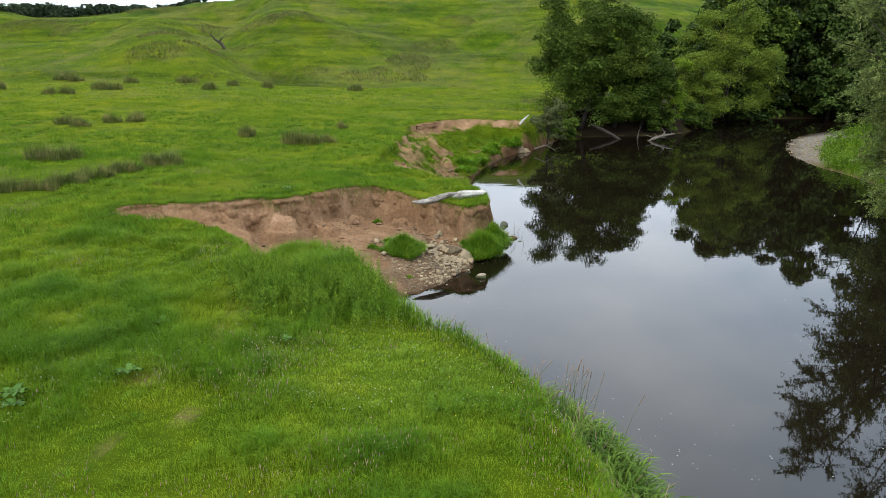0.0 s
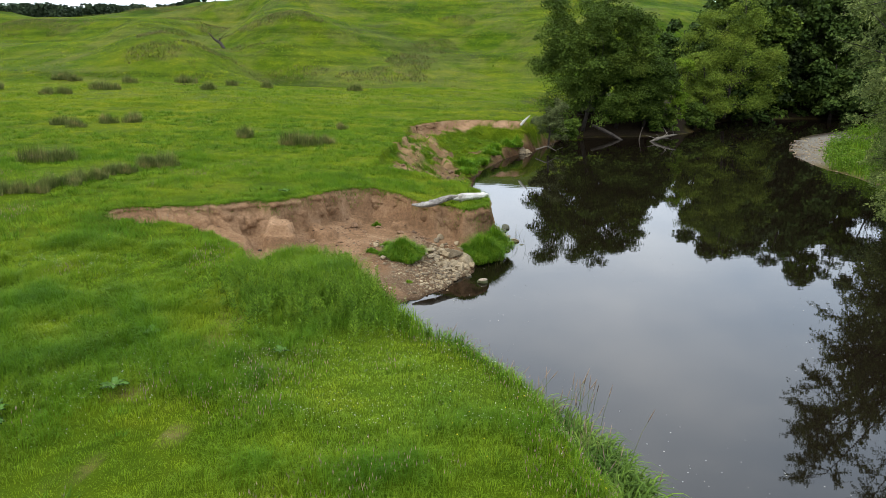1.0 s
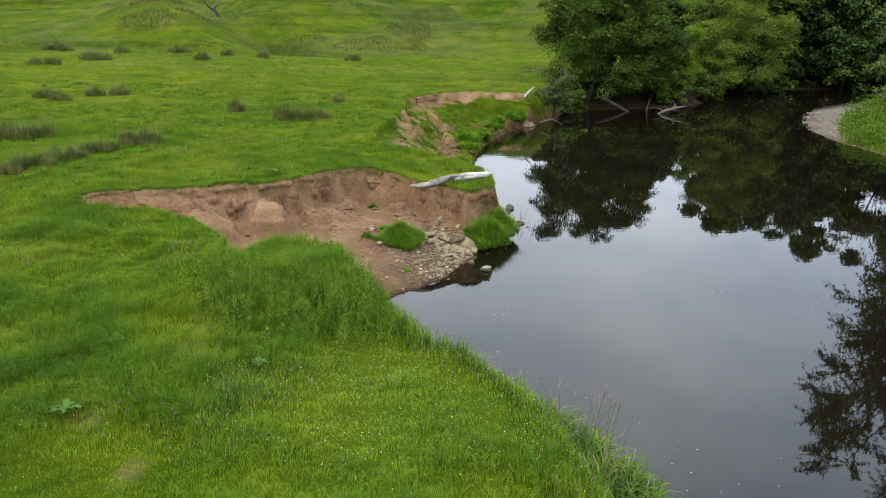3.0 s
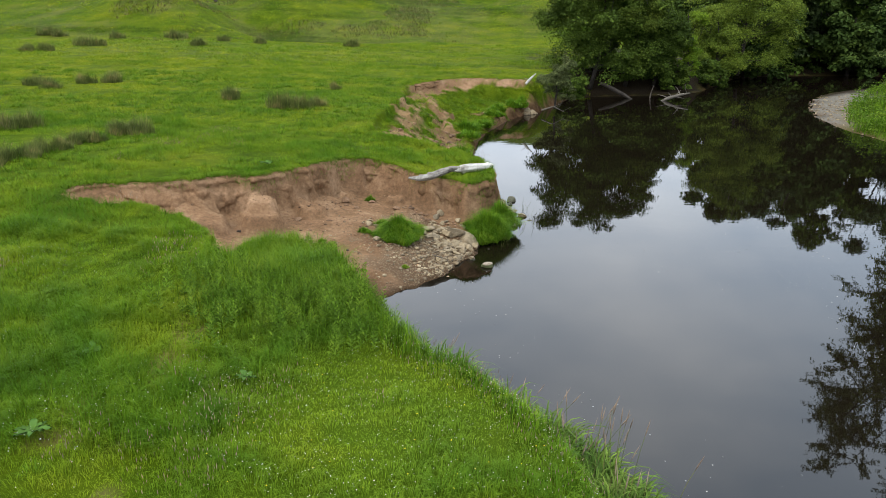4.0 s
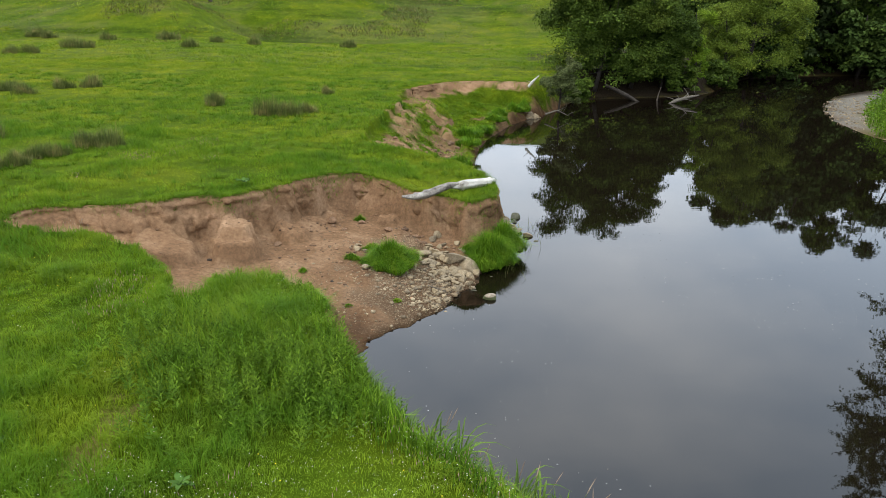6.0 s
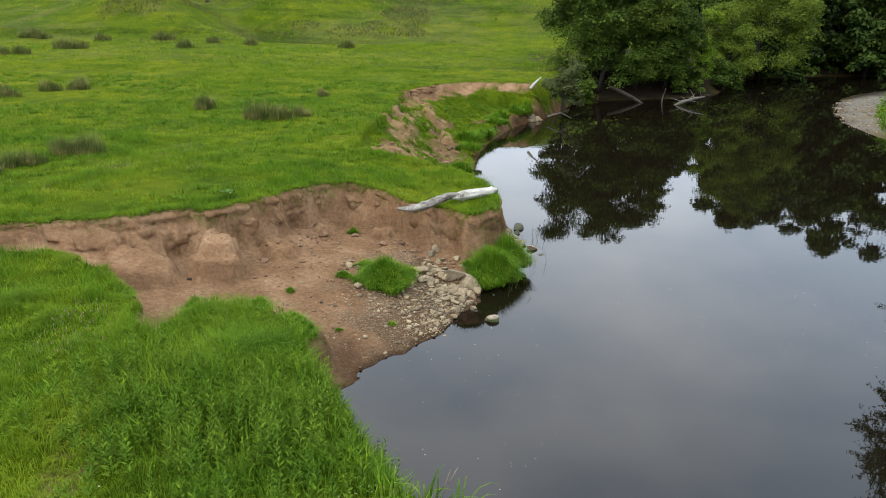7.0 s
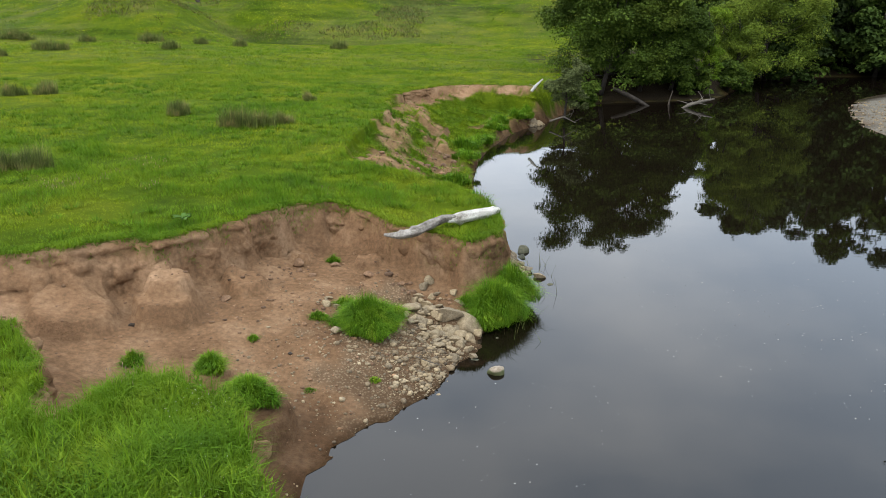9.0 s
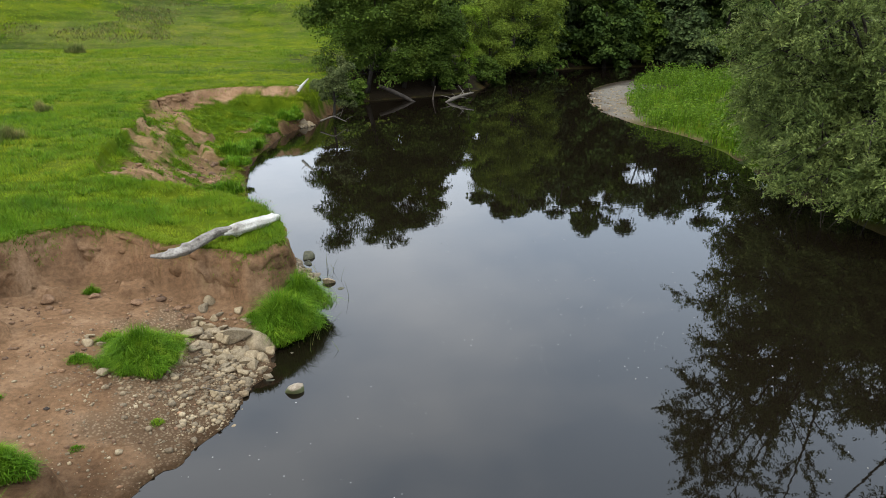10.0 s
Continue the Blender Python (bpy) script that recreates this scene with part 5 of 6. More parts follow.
for x, y, a, mat, label in ((1.32, 24.95, 0.21, M_BOULDER, "pale mossy boulder standing out of the shallow water"), (2.75, 33.35, 0.26, M_WETSTONE, "dark wet round boulder in the shallow water"), (2.65, 32.7, 0.16, M_WETSTONE, "small dark wet stone in the shallows"), (3.25, 30.3, 0.14, M_WETSTONE, "small dark wet stone in the shallows"),
                            (1.05, 26.35, 0.11, M_WETSTONE, "flat wet stone at the waterline"), (1.45, 26.75, 0.10, M_WETSTONE, "flat wet stone at the waterline"), (0.85, 25.6, 0.12, M_WETSTONE, "flat wet stone at the waterline")):
    me = rock_mesh("water_stone", int(x * 100), 0.9, 3, 4)
    ob = thing_mesh("water_stone", me, mat, label, "stone")
    ob.matrix_world = pose(x, y, -0.03 if a > 0.155 else -0.045, 0, 0, 30 + 400 * x) @ Matrix.Diagonal((a * 1.15, a * 0.9, a * (1.0 if a > 0.155 else 0.6), 1))


def pebbles(name, n, cx, cy, sx, sy, small, large, seed, mat, label, keep):
    rs = np.random.RandomState(seed)
    x, y = rs.normal(cx, sx, n), rs.normal(cy, sy, n)
    z, bare, dw, de, on_right = land(x, y)
    ok = keep(x, y, dw, bare, de)
    x, y, z = x[ok], y[ok], z[ok]
    m = len(x)
    bm = bmesh.new()
    bmesh.ops.create_icosphere(bm, subdivisions=1, radius=1.0)
    base = np.array([v.co for v in bm.verts])
    tri = np.array([[v.index for v in f.verts] for f in bm.faces])
    bm.free()
    size = small * (large / small) ** (rs.rand(m) ** 3.0)
    shape = base[None] * (1 + 0.35 * (rs.rand(m, len(base), 1) - 0.5)) * (size[:, None] * rs.uniform(0.65, 1.25, (m, 3)) * [1, 1, 0.6])[:, None]
    v = shape + np.stack([x, y, z + size * 0.12], -1)[:, None]
    f = tri[None] + (np.arange(m) * len(base))[:, None, None]
    thing_mesh(name, mesh_of(name, v.reshape(-1, 3), f.reshape(-1, 3), True), mat, label, "gravel", kind="stuff")


pebbles("gravel", 2600, -0.05, 25.3, 0.75, 1.1, 0.014, 0.095, 61, M_PEBBLE, "pale river gravel along the waterline", lambda x, y, dw, bare, de: (dw > -0.15) & (bare > 0.5) & (y < 28))
pebbles("gravel", 1500, -1.6, 25.0, 1.4, 1.7, 0.012, 0.05, 62, M_PEBBLE, "scattered small stones on the bare earth", lambda x, y, dw, bare, de: (dw > 0) & (bare > 0.5) & (de < -0.8))
pebbles("earth_clods", 1400, -3.6, 26.4, 2.6, 2.4, 0.012, 0.07, 63, M_CLOD, "crumbled dry earth clods below the scarp", lambda x, y, dw, bare, de: (dw > 0.3) & (bare > 0.6) & (de < -0.3))
pebbles("earth_clods", 260, -1.6, 28.4, 2.2, 0.5, 0.03, 0.14, 64, M_CLOD, "fallen earth lumps at the foot of the scarp", lambda x, y, dw, bare, de: (dw > 0.3) & (bare > 0.6) & (de < -0.45) & (de > -1.5))
pebbles("earth_clods", 700, -0.6, 46.5, 2.0, 6.0, 0.04, 0.20, 67, M_CLOD, "crumbled earth lumps on the second bank", lambda x, y, dw, bare, de: (dw > 0.2) & (bare > 0.5) & (y > 37.5) & (y < 60))
pebbles("gravel", 1600, 33, 62, 4.0, 8.0, 0.05, 0.16, 65, M_PEBBLE, "grey stones on the gravel bar", lambda x, y, dw, bare, de: (dw > 0) & (bare > 0.4) & (y > 45))

pebbles("gravel", 900, 2.25, 30.6, 0.35, 1.3, 0.02, 0.12, 66, M_PEBBLE, "stones along the foot of the headland", lambda x, y, dw, bare, de: (dw > -0.25) & (dw < 0.7) & (y > 28.2) & (y < 33.5))
for k, (x, y, a, b, turn) in enumerate(((-7.75, 22.75, 0.55, 0.42, 70), (-3.25, 21.35, 0.62, 0.62, 80), (-5.2, 26.9, 0.17, 0.13, 60), (-3.9, 29.3, 0.2, 0.16, 10), (-2.9, 29.4, 0.16, 0.12, 45), (-1.9, 28.9, 0.18, 0.13, 0), (-1.0, 28.35, 0.14, 0.10, 30), (-3.4, 28.6, 0.13, 0.09, 75))):
    me = rock_mesh("earth_block", 720 + k, 0.75, 4 if a > 0.4 else 3, 8)
    me.attributes.new("bare", "FLOAT", "POINT").data.foreach_set("value", np.ones(len(me.vertices), dtype=np.float32))
    for q in me.vertices:
        q.co *= 1 + (0.22 * noise.noise(q.co * 2.3 + Vector((k, 0, 0))) + 0.10 * noise.noise(q.co * 6.0)) * (a > 0.4)
    ob = thing_mesh("earth_block", me, M_GROUND if a > 0.4 else M_CLOD, "slumped block of dry brown earth below the scarp", "earth block", "slumped earth blocks")
    ob.matrix_world = pose(x, y, ground_z(x, y) + 0.1 * b, 0, 0, turn) @ Matrix.Diagonal((a, a * 0.75, b, 1))
for k, (x, y, a) in enumerate(((-6.77, 25.2, 0.10), (-3.2, 24.7, 0.07), (-2.95, 22.9, 0.06))):
    me = rock_mesh("dung_pat", 700 + k, 0.4)
    ob = thing_mesh("dung_pat", me, M_DUNG, "dark dried dung lying on the bare earth", "dung")
    ob.matrix_world = pose(x, y, ground_z(x, y) + 0.02, 0, 0, 50 * k) @ Matrix.Diagonal((a, a * 0.7, a, 1))

# ---------------------------------------------------------------- driftwood and dead branches


def driftwood(name, points, radii, mat, label, category, twigs=0, seed=0, sides=12):
    """A barkless log with knots, and broken side limbs."""
    rs = np.random.RandomState(seed)
    p, r = np.array(points, float), np.array(radii, float)
    s = np.linspace(0, len(p) - 1, 7 * (len(p) - 1) + 1)
    path = np.stack([np.interp(s, np.arange(len(p)), p[:, k]) for k in range(3)], -1)
    path[1:-1] = (path[:-2] + 2 * path[1:-1] + path[2:]) / 4
    rad = np.interp(s, np.arange(len(p)), r)
    ob = root(name, p[0], label, category)
    part("trunk", mesh_of("trunk", *joined([tube(path - p[0], rad * (1 + 0.045 * rs.normal(size=len(rad))), sides, 0.28, seed)]), True), mat, ob)
    for k in range(twigs):
        i = rs.randint(len(path) // 3, len(path) - 1)
        d = rs.normal(size=3) * [1, 0.6, 0.5] + [0.3, 0, 0.55]
        d /= np.linalg.norm(d)
        ln = rs.uniform(0.5, 1.1) * max(1.0, 6 * rad.max())
        q = np.linspace(0, 1, 5)[:, None]
        tw = path[i] - p[0] + q * d * ln + q**2 * rs.normal(0, 0.2, 3) * ln
        part("branch", mesh_of("branch", *joined([tube(tw, np.linspace(rad[i] * 0.36, 0.010, 5), 6, 0.3, seed + k)]), True), mat, ob)
    return ob


def weathered_log(pieces, label):
    """A barkless log in lengths, grooved along the grain, with knots and a splintered end."""
    ob = root("driftwood_log", pieces[0][1][0], label, "log")
    for k, (name, points, radii, mat, note) in enumerate(pieces):
        rs = np.random.RandomState(30 + k)
        p, r = np.array(points, float), np.array(radii, float)
        s = np.linspace(0, len(p) - 1, 9 * (len(p) - 1) + 1)
        path = np.stack([np.interp(s, np.arange(len(p)), p[:, q]) for q in range(3)], -1)
        for _ in range(3):
            path[1:-1] = (path[:-2] + 2 * path[1:-1] + path[2:]) / 4
        rad = np.interp(s, np.arange(len(p)), r)
        sides = 26
        v, quads, caps = tube(path - np.array(pieces[0][1][0]), rad, sides, 0.05, 33 + k)
        centre = np.repeat(path - np.array(pieces[0][1][0]), sides, axis=0)
        ang = np.tile(np.linspace(0, 2 * np.pi, sides, endpoint=False), len(path))
        along = np.repeat(s, sides)
        groove = 0.10 * np.sin(3 * ang + 0.8 * along) + 0.07 * np.sin(8 * ang + 1.7 * np.sin(along)) + 0.30 * (vnoise(along * 1.3, ang * 1.2, 0.9, 37 + k, 3) - 0.5)
        for _ in range(4):
            ka, ks = rs.uniform(0, 6.28), rs.uniform(0.5, s[-1] - 0.5)
            groove = groove + 0.45 * np.exp(-(((ang - ka) / 0.4) ** 2 + ((along - ks) / 0.16) ** 2))
        n = len(centre)
        v[:n] = centre + (v[:n] - centre) * (1 + groove)[:, None]
        part(name, mesh_of(name, v, [quads, caps], True), mat, ob, note)
    return ob


weathered_log([("grey_length", [(-1.44, 28.45, 2.12), (-1.05, 28.5, 2.08), (-0.65, 28.7, 2.10), (-0.2, 29.3, 2.16), (0.12, 29.7, 2.20), (0.42, 29.85, 2.19)], [0.035, 0.10, 0.125, 0.12, 0.11, 0.08], M_GREYLOG, "grey cracked weathered length"),
               ("white_length", [(0.22, 29.74, 2.14), (0.58, 29.98, 2.13), (1.02, 30.5, 2.07), (1.4, 30.95, 2.0), (1.72, 31.35, 1.97)], [0.08, 0.165, 0.165, 0.155, 0.11], M_DRIFT, "bleached white length")], "bleached driftwood log lying on the turf above the scarp")
driftwood("dead_branch", [(6.1, 60.6, 2.35), (6.45, 60.75, 2.75), (6.9, 60.9, 3.15)], [0.10, 0.09, 0.04], M_DRIFT, "short bleached white branch on the far bank", "branch", 1, 5)
driftwood("dead_branch", [(7.4, 60.2, 0.35), (8.3, 60.0, 0.7), (9.2, 60.1, 0.25)], [0.06, 0.045, 0.015], M_SNAG, "pale dead branches below the sallow bush", "branch", 4, 6)
driftwood("fallen_log", [(14.7, 73.2, 1.25), (15.6, 72.5, 0.85), (16.6, 71.9, 0.35), (17.4, 71.3, -0.1)], [0.13, 0.19, 0.18, 0.10], M_BARK, "brown leaning dead trunk dipping into the river", "trunk", 0, 7)
driftwood("fallen_branch", [(19.6, 70.2, -0.15), (20.4, 70.1, 0.25), (21.4, 70.0, 0.55), (22.3, 69.9, 0.75)], [0.06, 0.15, 0.13, 0.05], M_SNAG, "forked grey dead branch lying in the river", "branch", 8, 8)
driftwood("dead_stump", [(19.2, 72.0, -0.1), (19.3, 72.0, 0.6), (19.45, 71.9, 1.2)], [0.08, 0.05, 0.015], M_PALEBARK, "grey dead snag standing in the river", "branch", 1, 9)
z = ground_z(-48.7, 154.7)
driftwood("dead_tree", [(-47.0, 154.0, z - 0.1), (-48.0, 154.5, z + 1.3), (-49.2, 154.9, z + 1.9), (-50.6, 155.2, z + 3.4)], [0.38, 0.30, 0.22, 0.06], M_BARK, "dark crooked dead tree leaning on the hillside", "tree", 5, 12)
driftwood("stick", [(-0.50, 25.05, 0.36), (-0.25, 24.9, 0.33), (0.05, 24.8, 0.28)], [0.010, 0.013, 0.006], M_PALEBARK, "thin weathered stick lying on the gravel", "stick", 0, 14, 6)

# ---------------------------------------------------------------- trees


def crown_tree(name, x, y, height, radius, low, clumps, per, leaf, mat, seed, label, category="tree", group="", flat=0.75, squash=1.0, skirt=0, bark=None, trunk_r=0.22, base_z=None):
    """A tree with a tapered trunk, limbs to every clump of foliage, and loose leaves in uneven layers."""
    rs = np.random.RandomState(seed)
    z0 = ground_z(x, y) if base_z is None else base_z
    ob = root(name, (x, y, z0), label, category, group)
    mid, half = (height + low) / 2, (height - low) / 2
    lobes = max(10, clumps // 6)
    d = rs.normal(size=(lobes, 3))
    d /= np.linalg.norm(d, axis=1, keepdims=True)
    d[:, :2] *= np.clip(np.hypot(d[:, 0], d[:, 1]), 0.3, 1)[:, None] ** -0.5
    d[:, 2] *= squash
    lobe_r = rs.uniform(0.22, 0.40, lobes) * min(radius, 7.0)
    reach = np.where(rs.rand(lobes, 1) < 0.25, rs.uniform(0.1, 0.5, (lobes, 1)), rs.uniform(0.5, 0.82, (lobes, 1)))
    middle = d * reach * [radius, radius, half] + [0, 0, mid]
    pick = rs.randint(0, lobes, clumps)
    e = rs.normal(size=(clumps, 3)) + 0.5 * d[pick] + [0, 0, 0.3]
    e /= np.linalg.norm(e, axis=1, keepdims=True)
    c = middle[pick] + e * (lobe_r[pick] * rs.uniform(0.3, 1.0, clumps))[:, None] * [1, 1, 0.72]
    c[:, 2] = np.clip(c[:, 2], low * 0.8, height * 0.97)
    low_fill = rs.rand(clumps) < 0.22
    ring_a, ring_r = rs.uniform(0, 6.2832, clumps), radius * np.sqrt(rs.uniform(0.05, 0.8, clumps))
    filler = np.stack([ring_r * np.cos(ring_a), ring_r * np.sin(ring_a), low + (height - low) * rs.uniform(0.0, 0.55, clumps)], -1)
    c = np.where(low_fill[:, None], filler, c)
    if skirt:
        a = rs.uniform(0, 6.2832, skirt)
        ring = radius * rs.uniform(0.5, 0.9, skirt)
        c = np.concatenate([c, np.stack([ring * np.cos(a), ring * np.sin(a), rs.uniform(0.9, 2.2, skirt)], -1)])
        clumps += skirt
    tubes = []
    s = np.linspace(0, 1, 8)[:, None]
    sway = rs.normal(0, 0.05 * height, 2)
    trunk = s * [[sway[0], sway[1], height * 0.82]] + np.concatenate([0.05 * height * np.sin(s * 4) * [[1, 0.6]], 0 * s], 1)
    trunk[0, 2] = -0.4
    tubes.append(tube(trunk, np.linspace(trunk_r, trunk_r * 0.15, 8), 8, 0.2, seed))
    for k in range(0, clumps, max(1, clumps // 22)):
        f = np.clip((c[k, 2] / height - 0.12) * 0.85, 0.12, 0.85)
        start = np.array([np.interp(f, s[:, 0], trunk[:, q]) for q in range(3)])
        q = np.linspace(0, 1, 6)[:, None]
        p = start + 0.85 * q * (c[k] - start) + np.sin(q * np.pi) * rs.normal(0, 0.14, 3) * height * 0.3
        tubes.append(tube(p, np.linspace(trunk_r * 0.22, 0.010, 6), 5))
    part("trunk", mesh_of("trunk", *joined(tubes), True), bark or M_BARK, ob)
    n = clumps * per
    size = np.repeat(rs.uniform(0.13, 0.26, clumps) * min(radius, 7.0), per)[:, None]
    e = rs.normal(size=(n, 3))
    e /= np.linalg.norm(e, axis=1, keepdims=True)
    e *= rs.uniform(0.35, 1.12, (n, 1))
    e[:, 2] = np.where(rs.rand(n) < 0.8, np.abs(e[:, 2]), e[:, 2])
    p = np.repeat(c, per, axis=0) + e * size * [1, 1, flat]
    p[:, 2] -= 0.30 * (np.hypot(e[:, 0], e[:, 1]) ** 2) * size[:, 0]
    keep = p[:, 2] > 0.15 - z0 * (skirt > 0)
    p, e = p[keep], e[keep]
    n = len(p)
    ln = leaf * rs.uniform(0.6, 1.4, n)
    v, f = leaves(p, ln, ln * 0.75, rs.normal(size=(n, 3)), rs, facing=0.55, outward=e)
    part("crown", mesh_of("crown", v, f), mat, ob)
    return ob


crown_tree("alder_tree", 14.0, 74.9, 14.5, 5.2, 1.7, 300, 210, 0.18, M_ALDER, 1001, skirt=10, label="tall dark green alder overhanging the river", group="trees on the far bank", base_z=0.9)
crown_tree("alder_tree", 17.9, 76.8, 12.6, 4.4, 1.7, 270, 210, 0.18, M_ALDER, 1002, skirt=10, label="tall dark green alder overhanging the river", group="trees on the far bank", base_z=1.0)
crown_tree("alder_tree", 21.0, 77.6, 10.6, 3.3, 1.6, 190, 200, 0.18, M_ALDER, 1003, skirt=8, label="dark green alder overhanging the river", group="trees on the far bank", base_z=1.0)
crown_tree("young_tree", 24.4, 79.0, 8.2, 2.0, 0.4, 80, 230, 0.15, M_LIME, 1004, "fresh lime-green young tree beside the alders", group="trees on the far bank", base_z=0.9)
crown_tree("sallow_tree", 33.8, 88.5, 13.8, 5.9, 0.6, 150, 270, 0.16, M_SALLOW, 1005, skirt=30, label="pale green rounded sallow at the river bend", group="trees on the far bank", base_z=1.2)
crown_tree("sallow_tree", 30.0, 86.0, 8.0, 3.8, 0.3, 95, 250, 0.16, M_SALLOW, 1006, skirt=20, label="pale green rounded sallow at the river bend", group="trees on the far bank", base_z=1.0)
crown_tree("sallow_tree", 41.2, 99.5, 12.0, 4.8, 0.4, 110, 190, 0.24, M_SALLOW, 1007, "dense mid-green sallow at the water's edge", group="trees on the far bank", base_z=0.9)
crown_tree("sallow_bush", 8.6, 61.4, 3.9, 1.6, 0.4, 90, 190, 0.11, M_BUSH, 1008, "small grey-green sallow bush on the bank", "bush", trunk_r=0.09, base_z=0.7)
WOOD = [(36.6, 94, 20.6, 5.2), (40, 98, 22.4, 5.2), (44, 104, 20, 6), (50, 103, 24, 6.5), (57, 106, 27, 6.5), (65, 105, 27.5, 7), (74, 102, 26, 6.5), (84, 100, 25, 7), (95, 98, 24, 7),
        (45, 113, 22, 6.5), (48, 116, 23, 7), (62, 118, 25, 7), (78, 116, 25, 7.5), (110, 98, 20, 7), (126, 92, 20, 7), (39, 122, 11.5, 5), (51, 109, 12, 6), (60, 111, 15, 6.5), (70, 108, 17, 7), (80, 105, 17, 7), (90, 103, 17, 7), (52, 98.6, 9, 4.5), (58, 100.5, 8.5, 4.2), (64, 98.0, 8, 4.5), (78, 95.5, 9, 5)]
for k, (x, y, h, r) in enumerate(WOOD):
    crown_tree("woodland_tree", x, y, h, r, 0.3, 190, 95, 0.54, (M_WOODLAND, M_ALDER, M_GREYWOOD)[k % 3], 1500 + k, "dark green broadleaved tree in the wood beyond the river", group="trees of the far wood", trunk_r=0.3)
for k, (x, y, h, r) in enumerate(((28, 82, 3.6, 2.6), (36, 95.5, 4.5, 3), (46, 101, 4, 3), (54, 101.5, 4.5, 3.4), (70, 99, 4.5, 3.6), (88, 96, 4.5, 3.6), (21, 78.5, 3.0, 2.6), (22.6, 77.2, 2.2, 2.0), (18.5, 77.5, 2.4, 2.2), (15, 77, 3.0, 2.4), (11.2, 70.6, 2.6, 1.7))):
    crown_tree("riverside_bush", x, y, h, r, 0.1, 60, 110, 0.32, M_ALDER, 1400 + k, "low dark green bush filling the gap under the trees", "bush", "bushes along the far bank", trunk_r=0.1)
RIGHT_TREES = [(33, 27, 12, 5), (36, 38, 13, 5.5), (44, 48, 13, 5.5), (54, 58, 14, 6), (70, 62, 15, 6), (59, 67, 15, 5.5), (66, 71, 16, 5.5), (78, 64, 16, 6), (30, 12, 13, 6), (29, -4, 13, 6)]
for k, (x, y, h, r) in enumerate(RIGHT_TREES):
    crown_tree("riverside_tree", x, y, h, r, 0.8, 90, 70, 0.5, M_WOODLAND, 1200 + k, "dark green broadleaved tree behind the willow bank", group="trees of the near right bank", trunk_r=0.28)


def willow(x, y, seed, limbs=26, scale=1.0):
    """A many-stemmed willow: arching limbs, branches, twigs and narrow leaves."""
    rs = np.random.RandomState(seed)
    z0 = ground_z(x, y)
    ob = root("willow_tree", (x, y, z0), "large grey-green willow spreading low over the river", "tree")
    tubes, tips = [], []
    for k in range(limbs):
        west = k % 5 < 3
        a = math.pi + rs.uniform(-0.95, 0.95) if west else rs.uniform(-2.2, 2.2)
        rise = rs.uniform(0.3, 2.2) if k % 4 == 1 else rs.uniform(0.8, 12.0)
        reach = float(np.interp(rise, [0.3, 3, 5, 7, 10, 12], [4.2, 4.5, 5.0, 6.4, 8.5, 5.6])) * rs.uniform(0.72, 1.0) * (1.0 if west else 0.7)
        end = np.array([math.cos(a) * reach, math.sin(a) * reach, rise - 0.8]) * scale
        q = np.linspace(0, 1, 9)[:, None]
        p = np.array([0, 0, 0.8]) + q * end + np.sin(q * np.pi) * [0, 0, 0.7] + np.sin(q * 6 + k) * q * rs.normal(0, 0.22, 3)
        p[:, 2] = np.maximum(p[:, 2], 0.2 - 0.2 * q[:, 0])
        d = p[-1] - p[-3]
        d /= np.linalg.norm(d)
        tubes.append(tube(p, np.linspace(0.095, 0.015, 9), 6, 0.2, seed + k))
        for b in range(12):
            t = rs.uniform(0.22, 1.0)
            start = np.array([np.interp(t * 8, np.arange(9), p[:, m]) for m in range(3)])
            bd = d * 0.75 + rs.normal(0, 0.58, 3)
            bd /= np.linalg.norm(bd)
            bl = rs.uniform(1.2, 2.9) * (1.25 - 0.5 * t)
            qq = np.linspace(0, 1, 6)[:, None]
            bp = start + qq * bd * bl + qq**2 * [0, 0, -0.35 * bl * rs.rand()]
            tubes.append(tube(bp, np.linspace(0.035, 0.008, 6), 4))
            for c in range(16):
                tt = rs.uniform(0.15, 1.0)
                st = np.array([np.interp(tt * 5, np.arange(6), bp[:, m]) for m in range(3)])
                td = bd * 0.6 + rs.normal(0, 0.6, 3) + [0, 0, 0.1]
                td /= np.linalg.norm(td)
                tl = rs.uniform(0.35, 0.95)
                tips.append((st, td, tl, rs.uniform(-0.5, 0.05)))
    part("trunk", mesh_of("trunk", *joined(tubes), True), M_BARK, ob, "dark brown arching limbs")
    st, td = np.array([t[0] for t in tips]), np.array([t[1] for t in tips])
    tl, sag = np.array([t[2] for t in tips]), np.array([t[3] for t in tips])
    per = 21
    s = rs.rand(len(tips), per)
    pos = st[:, None] + td[:, None] * (tl[:, None] * s)[..., None] + (sag[:, None] * tl[:, None] * s * s)[..., None] * [0, 0, 1.0]
    pos = pos.reshape(-1, 3) + rs.normal(0, 0.05, (len(tips) * per, 3))
    ax = np.repeat(td, per, axis=0) + rs.normal(0, 0.75, (len(pos), 3))
    ok = pos[:, 2] + z0 > 0.5 + 0.5 * vnoise(pos[:, 0], pos[:, 1], 1.2, 131, 2)
    pos, ax = pos[ok], ax[ok]
    ln = rs.uniform(0.11, 0.20, len(pos))
    v, f = leaves(pos, ln, ln * 0.34, ax, rs)
    part("crown", mesh_of("crown", v, f), M_WILLOW, ob)


willow(24.7, 31.7, 1300, 46)
willow(25.0, 25.8, 1301, 18, 0.9)
willow(27.3, 38.6, 1302, 14, 0.7)


